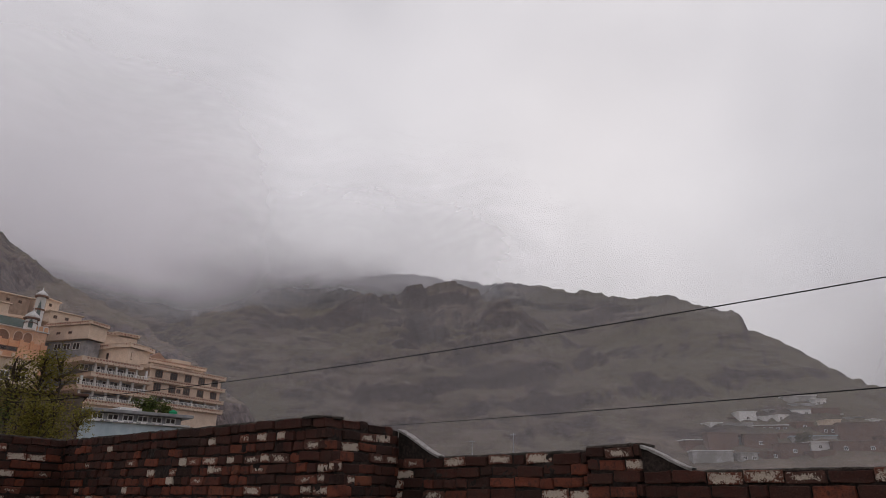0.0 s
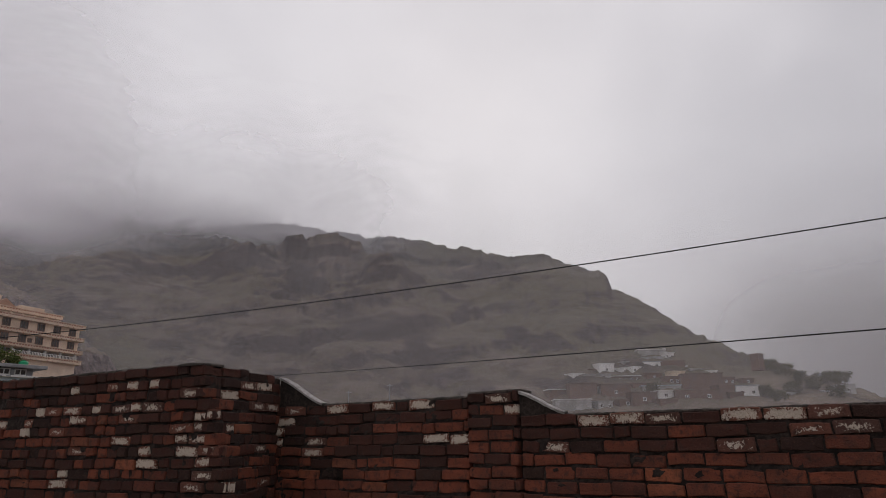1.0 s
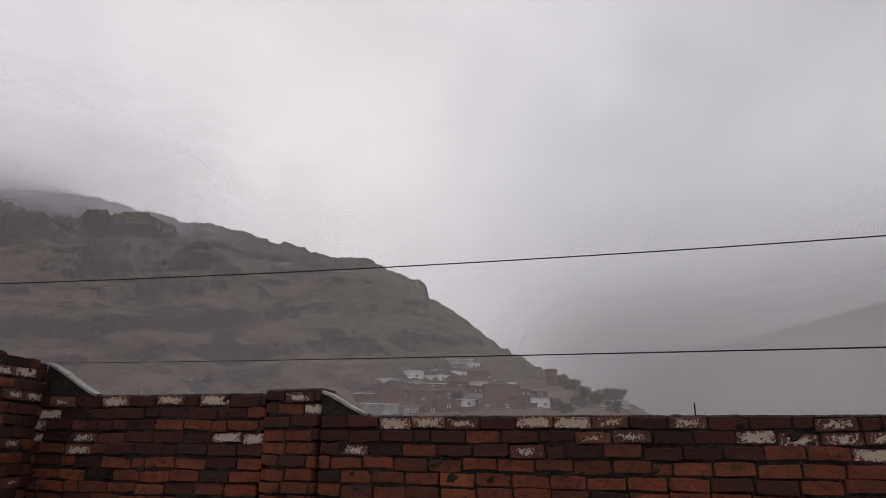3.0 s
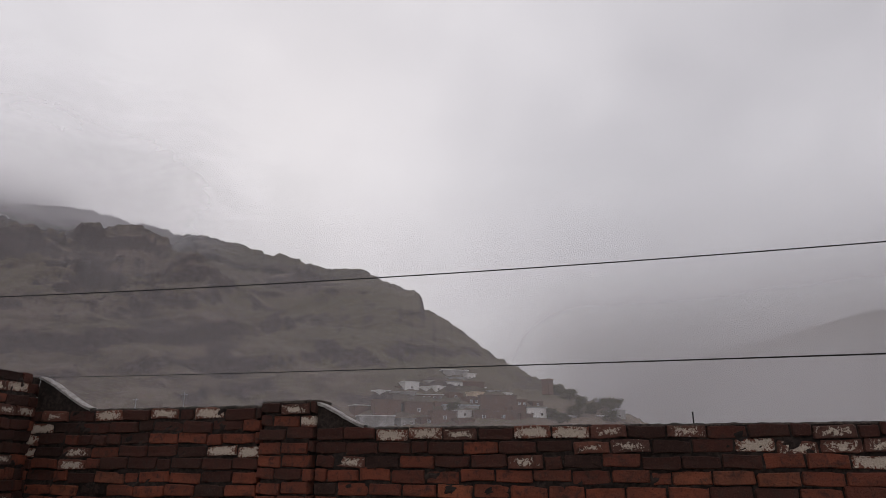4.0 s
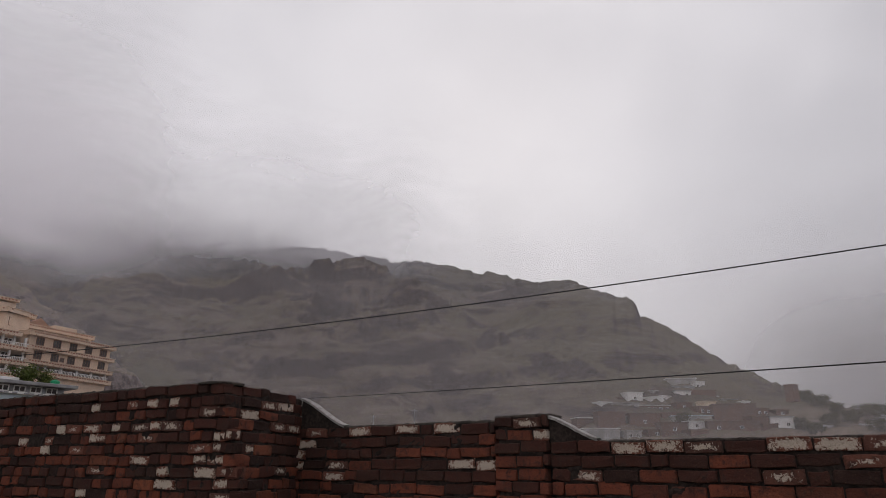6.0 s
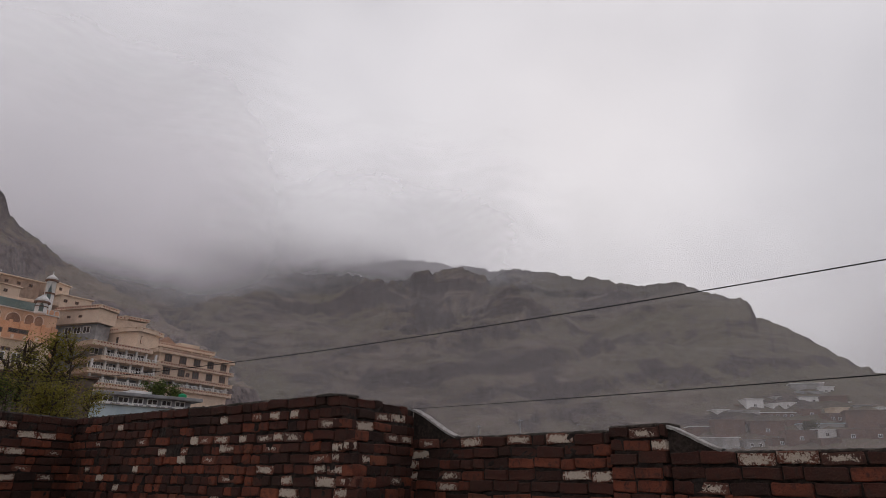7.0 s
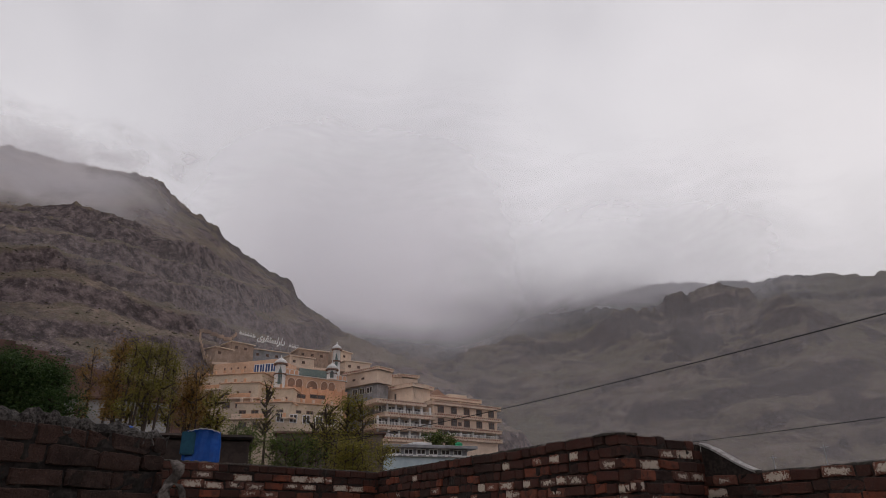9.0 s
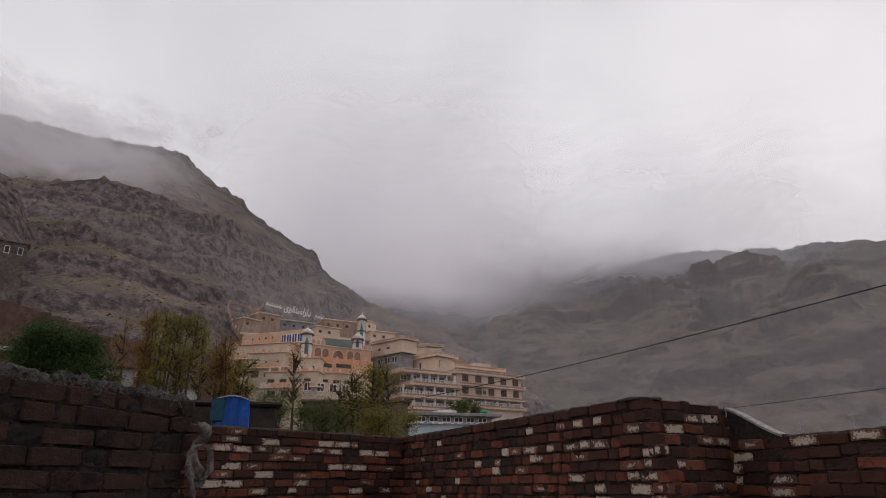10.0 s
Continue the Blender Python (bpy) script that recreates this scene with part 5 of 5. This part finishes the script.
def tarp_tank():
    """A squarish water tank wrapped in a blue plastic sheet, its folds gathered on top."""
    t = thing("water_tank", "blue plastic-wrapped water tank behind the parapet", "water tank")
    a, b = pl(-44.3, 12.4), pl(-41.45, 12.4)
    m, o, l = facade(a, b)
    m = Matrix.Translation(o) @ m
    z0, z1 = 2.1, zz(12.4, 6.95)
    bm = bmesh.new()
    rows = []
    for j in range(15):
        v = j / 14
        ring = []
        for k in range(44):
            w = k / 44 * 4
            side, f = int(w), w - int(w)
            x, y = ((f, 0), (1, -f), (1 - f, -1), (0, -1 + f))[side]
            x, y = (x - 0.5) * l, (y + 0.0) * 0.55
            shrink = 1 - 0.09 * max(0, v - 0.8) / 0.2
            fold = 0.018 * math.sin(k * 1.9 + 2.5 * math.sin(v * 3)) + 0.02 * noise.noise((x * 9, y * 9, v * 5))
            top = 0.035 * math.sin((x / l + 0.5) * math.pi) if v > 0.95 else 0
            ring.append(bm.verts.new(m @ Vector((l / 2 + x * shrink + fold * 0.3, y + fold, z0 + (z1 - z0) * v + top))))
        rows.append(ring)
    for p, q in zip(rows, rows[1:]):
        for k in range(44):
            bm.faces.new((p[k], p[(k + 1) % 44], q[(k + 1) % 44], q[k]))
    c = bm.verts.new(m @ Vector((l / 2, -0.28, z1 + 0.07)))
    for k in range(44):
        bm.faces.new((rows[-1][k], rows[-1][(k + 1) % 44], c))
    bmesh.ops.recalc_face_normals(bm, faces=bm.faces)
    part("sheet", bm, TARP, t, "wrinkled blue plastic sheet")
    bm = bmesh.new()
    pts = [(l * (0.08 + 0.86 * i / 16), 0.055 + 0.012 * math.sin(i * 1.7), z1 - 0.015 + 0.06 * math.sin(math.pi * i / 16) + 0.008 * math.sin(i * 2.3)) for i in range(17)]
    for i, p in enumerate(pts[:-1]):
        q = pts[i + 1]
        vs = [bm.verts.new(m @ Vector(c_)) for c_ in ((p[0], p[1], p[2] - 0.012), (q[0], q[1], q[2] - 0.012), (q[0], q[1] - 0.05, q[2] + 0.012), (p[0], p[1] - 0.05, p[2] + 0.012))]
        bm.faces.new(vs)
    bmesh.ops.solidify(bm, geom=bm.faces[:], thickness=0.008)
    part("hem", bm, TIN, t, "pale frayed hem of the sheet")
    bm = bmesh.new()
    box_into(bm, (-0.04, 0.015, z1 - 0.4), (0.19, 0.05, z1 - 0.01), m)
    bmesh.ops.bevel(bm, geom=bm.edges[:], offset=0.02, segments=2, affect="EDGES")
    part("flap", bm, rough_material("dark_teal_sheet", (0.01, 0.06, 0.10), (0.015, 0.09, 0.14), 8.0, rough=0.5), t, "dark teal flap")


tarp_tank()
t_ = thing("plastic_bundle", "small blue plastic bundle on the next roof", "bundle")
bm_ = bmesh.new()
bmesh.ops.create_icosphere(bm_, subdivisions=3, radius=0.13, matrix=Matrix.Translation(spot(-48.4, 12.5, 6.95)) @ Matrix.Diagonal((1.1, 0.8, 0.42, 1)))
for v_ in bm_.verts:
    v_.co += noise.noise_vector(v_.co * 6) * 0.035
part("sheet", bm_, TARP, t_)
far_shed(-52, -47.2, 12.9, 3.5, 6.2, SHED, "dark brown roof hut behind the sooty wall", SHED, 0)


def rag():
    """A knotted strip of grey cloth hanging down the broken wall end."""
    t = thing("rag", "knotted grey cloth strip hanging on the wall end", "cloth")
    cloth = rough_material("grey_cloth", (0.075, 0.062, 0.055), (0.21, 0.18, 0.163), 35.0, (0.05, 0.042, 0.037), 0.8)

    def ribbon(pts, width, name):
        bm = bmesh.new()
        rows = []
        for i, (x, y, z) in enumerate(pts):
            w = width * (0.55 + 0.45 * abs(math.sin(i * 1.25)))
            a = i * 0.55
            ring = []
            for k in range(10):
                th = k * math.tau / 10
                n_ = 1 + 0.35 * noise.noise((i * 0.8, k * 0.9, width * 40))
                ring.append(bm.verts.new(Vector((x, y, z)) + Vector((math.cos(th + a) * w * 0.55, math.sin(th + a) * w, math.sin(th * 2 + a) * w * 0.2)) * n_))
            rows.append(ring)
        for p, q in zip(rows, rows[1:]):
            for k in range(10):
                bm.faces.new((p[k], p[(k + 1) % 10], q[(k + 1) % 10], q[k]))
        bm.faces.new(rows[0])
        bm.faces.new(list(reversed(rows[-1])))
        bmesh.ops.recalc_face_normals(bm, faces=bm.faces)
        ob = part(name, bm, cloth, t)
        ob.data.shade_smooth()

    x0, y0 = -2.66, 2.64
    ribbon([(x0 + 0.01 * math.sin(i), y0 + 0.005 + 0.035 * math.sin(i * 0.75), 1.86 - i * 0.026) for i in range(13)], 0.042, "twist")
    ribbon([(x0 + 0.015, y0 + 0.012 + 0.075 * math.sin(math.tau * i / 13), 1.75 - 0.085 * (1 - math.cos(math.tau * i / 13))) for i in range(14)], 0.027, "loop")
    ribbon([(x0 + 0.03, y0 - 0.065 + 0.009 * i, 1.62 - i * 0.023) for i in range(8)], 0.02, "cord")
    ribbon([(x0 + 0.02, y0 - 0.007 * i, 1.45 - i * 0.028) for i in range(13)], 0.07, "tail")


rag()
rod_ = thing("metal_rod", "thin rusty rod standing up from the parapet", "rod")
bm_ = bmesh.new()
p_ = east(2.32) + E_BACK * 0.12
ring_into(bm_, Vector((p_.x, p_.y, 0)), [(0.0045, 1.65), (0.0045, 1.79), (0.0055, 1.792), (0.0055, 1.797)], 8)
part("rod", bm_, CABLE, rod_)


# ---------------------------------------------------------------- trees
BARK = rough_material("bark", (0.055, 0.042, 0.034), (0.10, 0.078, 0.06), 12.0, bump=0.6)


def leaf_material(name, c1, c2, c3):
    m, n = material(name)
    isl = n.add("ShaderNodeNewGeometry").outputs["Random Per Island"]
    col = n.ramp(isl, [(0.0, c1), (0.5, c2), (1.0, c3)])
    b = n.add("ShaderNodeBsdfPrincipled", {"Base Color": col, "Roughness": 0.6, "Specular IOR Level": 0.2})
    tr = n.add("ShaderNodeBsdfTranslucent", {"Color": col})
    n.add("ShaderNodeOutputMaterial", {"Surface": n.add("ShaderNodeMixShader", {0: 0.25, 1: b.outputs[0], 2: tr.outputs[0]}).outputs[0]})
    return m


LEAF_DARK = leaf_material("dark_leaves", (0.028, 0.06, 0.018), (0.05, 0.09, 0.026), (0.08, 0.125, 0.036))
LEAF_OLIVE = leaf_material("olive_leaves", (0.15, 0.14, 0.03), (0.23, 0.205, 0.042), (0.32, 0.26, 0.06))
LEAF_BROWN = leaf_material("autumn_leaves", (0.25, 0.13, 0.045), (0.33, 0.19, 0.055), (0.22, 0.17, 0.05))
LEAF_GREEN = leaf_material("green_leaves", (0.055, 0.09, 0.022), (0.10, 0.14, 0.034), (0.17, 0.19, 0.05))


LEAF_DULL = leaf_material("dull_slope_leaves", (0.055, 0.058, 0.026), (0.085, 0.085, 0.038), (0.12, 0.11, 0.05))


def limb_into(bm, p, q, r0, r1, rng, wob=0.06):
    rows = []
    d = (q - p)
    x = d.orthogonal().normalized()
    y = d.cross(x).normalized()
    n_ = 6
    off = Vector((0, 0, 0))
    pts = []
    for i in range(n_ + 1):
        u = i / n_
        c = p + d * u + off * (u * (1 - u) * 4)
        if i == 0:
            off = Vector((rng.uniform(-1, 1), rng.uniform(-1, 1), 0)) * d.length * wob
        r = r0 + (r1 - r0) * u
        rows.append([bm.verts.new(c + (x * math.cos(k * math.tau / 6) + y * math.sin(k * math.tau / 6)) * r) for k in range(6)])
        pts.append(c)
    for a, b in zip(rows, rows[1:]):
        for k in range(6):
            bm.faces.new((a[k], a[(k + 1) % 6], b[(k + 1) % 6], b[k]))
    return pts


def tree(label, az0, az1, d, el0, el1, mat, stems, leaves, leaf, seed, spread=0.5, start=0.25, group="", up_bias=0.6, size=1.0):
    """Stems rise from the ground, fork twice, and carry clusters of small folded leaves."""
    rng = random.Random(seed)
    t = thing("tree", label, "tree", group)
    a, b = pl(az0, d), pl(az1, d)
    wide = (b - a).length
    ztop = zz(d, el1)
    zlow = zz(d, el0)
    wood, tips = bmesh.new(), []
    for s in range(stems):
        u = (s + 0.5 + rng.uniform(-0.3, 0.3)) / stems
        c = a.lerp(b, 0.15 + 0.7 * u)
        g = Vector((c.x + rng.uniform(-0.5, 0.5), c.y + rng.uniform(-0.5, 0.5), ground_at((az0 + az1) / 2, d) - 0.3))
        h = (ztop - zlow) * rng.uniform(0.86, 1.0)
        head = Vector((g.x + rng.uniform(-0.2, 0.2) * wide * 0.3, g.y, zlow + h))
        r0 = 0.016 * (ztop - g.z) * (1.0 if stems < 4 else 0.7)
        line = limb_into(wood, g, head, r0, 0.012 * size, rng, 0.03)
        z_on = zlow + h * start - 0.1 * h
        for k in range(16 if stems < 4 else 9):
            f = rng.uniform(max(0.05, (z_on - g.z) / (head.z - g.z)), 0.97)
            p = g.lerp(head, f)
            ang = rng.uniform(0, math.tau)
            reach = wide * spread * rng.uniform(0.35, 1.0) * (1.15 - 0.55 * f) / (1 if stems < 4 else 1.4)
            q = p + Vector((math.cos(ang) * reach, math.sin(ang) * reach, reach * up_bias * rng.uniform(0.5, 1.4)))
            q.z = min(q.z, ztop)
            pts = limb_into(wood, p, q, r0 * 0.35, 0.006 * size, rng, 0.1)
            tips += pts[2:]
            for j in range(3):
                e = pts[rng.randrange(2, 7)]
                w = e + Vector((rng.uniform(-1, 1), rng.uniform(-1, 1), rng.uniform(-0.2, 1.0))) * reach * 0.42
                w.z = min(w.z, ztop)
                tips += limb_into(wood, e, w, r0 * 0.14, 0.004 * size, rng, 0.12)[2:]
        tips += line[-2:]
    part("trunk", wood, BARK, t, "bare brown trunk and limbs")
    co, fa = [], []
    sig = wide * 0.055 + 0.05
    for i in range(leaves):
        c = rng.choice(tips) + Vector((rng.gauss(0, sig), rng.gauss(0, sig), rng.gauss(0, sig)))
        x = Vector((rng.gauss(0, 1), rng.gauss(0, 1), rng.gauss(0, 0.6))).normalized()
        y = x.orthogonal().normalized()
        y.rotate(Matrix.Rotation(rng.uniform(0, math.tau), 3, x))
        l, w = leaf * rng.uniform(0.6, 1.3), leaf * rng.uniform(0.3, 0.5)
        n_ = x.cross(y) * w * 0.35
        k = len(co)
        co += [c - x * l, c + y * w + n_, c + x * l, c - y * w + n_]
        fa += [(k, k + 1, k + 2), (k, k + 2, k + 3)]
    me = bpy.data.meshes.new("crown")
    me.from_pydata([tuple(v) for v in co], [], fa)
    me.materials.append(mat)
    ob = new("crown", me)
    ob.parent = t
    return t


tree("dense dark green broadleaf tree beyond the sooty wall", -59.2, -51.6, 27, 7.0, 12.0, LEAF_DARK, 3, 34000, 0.055, 3, 0.40, 0.05, up_bias=0.35)
tree("slender autumn tree with thinning brown leaves", -51.8, -48.0, 38, 6.5, 13.9, LEAF_BROWN, 6, 9000, 0.055, 4, 0.42, 0.2, "thin poplars", 1.0)
tree("slender olive-leaved tree with many thin stems", -49.8, -45.2, 37, 6.5, 14.1, LEAF_OLIVE, 7, 13000, 0.055, 5, 0.42, 0.2, "thin poplars", 1.0)
tree("slender autumn tree with yellow-brown leaves", -46.6, -42.4, 40, 6.5, 12.4, LEAF_BROWN, 6, 8000, 0.055, 6, 0.42, 0.2, "thin poplars", 1.0)
tree("low olive tree with drooping leafy branches", -44.5, -40.7, 42, 6.0, 10.6, LEAF_OLIVE, 3, 3600, 0.08, 7, 0.5, 0.2)
tree("nearly bare thin forked tree", -39.4, -36.3, 33, 4.6, 10.9, LEAF_OLIVE, 1, 420, 0.06, 8, 0.45, 0.35, up_bias=1.2)
tree("low green shrub beside the bare tree", -42.6, -37.2, 31, 3.4, 7.7, LEAF_GREEN, 5, 8000, 0.055, 9, 0.5, 0.05, up_bias=0.7)
tree("low green shrub under the terraces", -38.6, -33.6, 35, 3.2, 7.0, LEAF_GREEN, 5, 6500, 0.06, 10, 0.5, 0.05, up_bias=0.7)
tree("thin yellow-green tree with sparse leaves", -32.8, -28.6, 34, 3.8, 10.8, LEAF_OLIVE, 3, 4300, 0.065, 11, 0.42, 0.12, up_bias=0.9)
tree("thin leafy tree with two leaning stems", -35.4, -31.0, 36, 4.0, 9.4, LEAF_OLIVE, 3, 2200, 0.06, 12, 0.42, 0.2, up_bias=1.0)
tree("low yellow-green bush by the parapet", -33.4, -27.6, 33, 3.0, 6.7, LEAF_OLIVE, 6, 7000, 0.06, 13, 0.5, 0.05, up_bias=0.7)
tree("green bushy tree on the low house terrace", -24.6, -21.8, 97, 5.5, 6.9, LEAF_GREEN, 3, 2600, 0.16, 14, 0.5, 0.05)
for k_, (x_, y_, w_) in enumerate(((1085, 125, 70), (1140, 150, 80), (1190, 185, 60), (1300, 195, 90), (1355, 200, 80), (1240, 215, 60), (1050, 240, 60), (1100, 265, 60), (560, 205, 50), (1160, 230, 70), (1330, 250, 70))):
    az_ = 18.99 + x_ / 58.4
    el_ = 7.85 - y_ / 58.4
    d_ = settle(az_, el_ - 0.9)
    tree("hazy green tree on the village slope", az_ - w_ / 117, az_ + w_ / 117, d_, el_ - 1.0, el_, LEAF_DULL, 3, 1500, 0.4, 20 + k_, 0.5, 0.05, "village trees", size=3)


# ---------------------------------------------------------------- poles and slope cover
def pole(az, d, el0, el1, label):
    t = thing("utility_pole", label, "pole", "slope poles")
    c = Vector((*pl(az, d), 0))
    bm = bmesh.new()
    ring_into(bm, c, [(0.14, min(ground_at(az, d), zz(d, el0)) - 0.5), (0.09, zz(d, el1))], 8)
    part("pole", bm, GREY_AND_SHADE, t)
    bm = bmesh.new()
    box_into(bm, (c.x - 0.7, c.y - 0.06, zz(d, el1) - 0.5), (c.x + 0.7, c.y + 0.06, zz(d, el1) - 0.38))
    part("crossarm", bm, GREY_AND_SHADE, t)


pole(2.9, 170, 2.5, 4.35, "thin grey utility pole on the lower slope")
pole(6.4, 160, 2.5, 4.9, "thin grey lamp pole on the lower slope")


def scatter(name, label, category, mat, count, az_range, r_range, size, seed, flat_=0.6, bias=1.0):
    """Many small stones or bushes lying on the slopes, joined in one mesh."""
    rng = np.random.default_rng(seed)
    az = rng.uniform(*az_range, count)
    r = r_range[0] + (r_range[1] - r_range[0]) * rng.random(count) ** bias
    x, y, h = heights(az, r)
    # an eight-cornered lump: two squares turned against one another
    ring = np.array([[math.cos(k * math.pi / 2 + t), math.sin(k * math.pi / 2 + t), z] for z, t in ((-0.25, 0.0), (0.55, 0.8)) for k in range(4)] + [[0, 0, 0.95]])
    s = size[0] + (size[1] - size[0]) * rng.random(count) ** 2.5
    co = ring[None] * s[:, None, None] * (1 + rng.uniform(-0.35, 0.35, (count, 9, 3)))
    co[:, :, 2] *= flat_
    co += np.stack([x, y, h], -1)[:, None, :]
    tri = []
    for k in range(4):
        n_ = (k + 1) % 4
        tri += [(k, n_, 4 + k), (n_, 4 + n_, 4 + k), (4 + k, 4 + n_, 8)]
    faces = (np.array(tri)[None] + (np.arange(count) * 9)[:, None, None]).reshape(-1, 3)
    me = bpy.data.meshes.new(name)
    me.from_pydata(co.reshape(-1, 3).tolist(), [], faces.tolist())
    me.materials.append(mat)
    return tagged(new(name, me), label, category, kind="stuff")


STONE = rough_material("slope_stone", (0.16, 0.125, 0.105), (0.34, 0.28, 0.24), 0.9, (0.09, 0.075, 0.065), 0.4)
BUSH = rough_material("dry_bush", (0.035, 0.032, 0.016), (0.085, 0.07, 0.035), 1.5, (0.05, 0.048, 0.02), 0.6)
scatter("rocks", "pale broken stones scattered on the steep hillside", "rocks", STONE, 5000, (-68, -20), (95, 260), (0.05, 0.5), 3, 0.6, 1.2)
scatter("shrubs", "dry dark scrub dotting the steep hillside", "shrubs", BUSH, 6000, (-68, -18), (95, 420), (0.12, 0.45), 4, 0.8, 1.1)
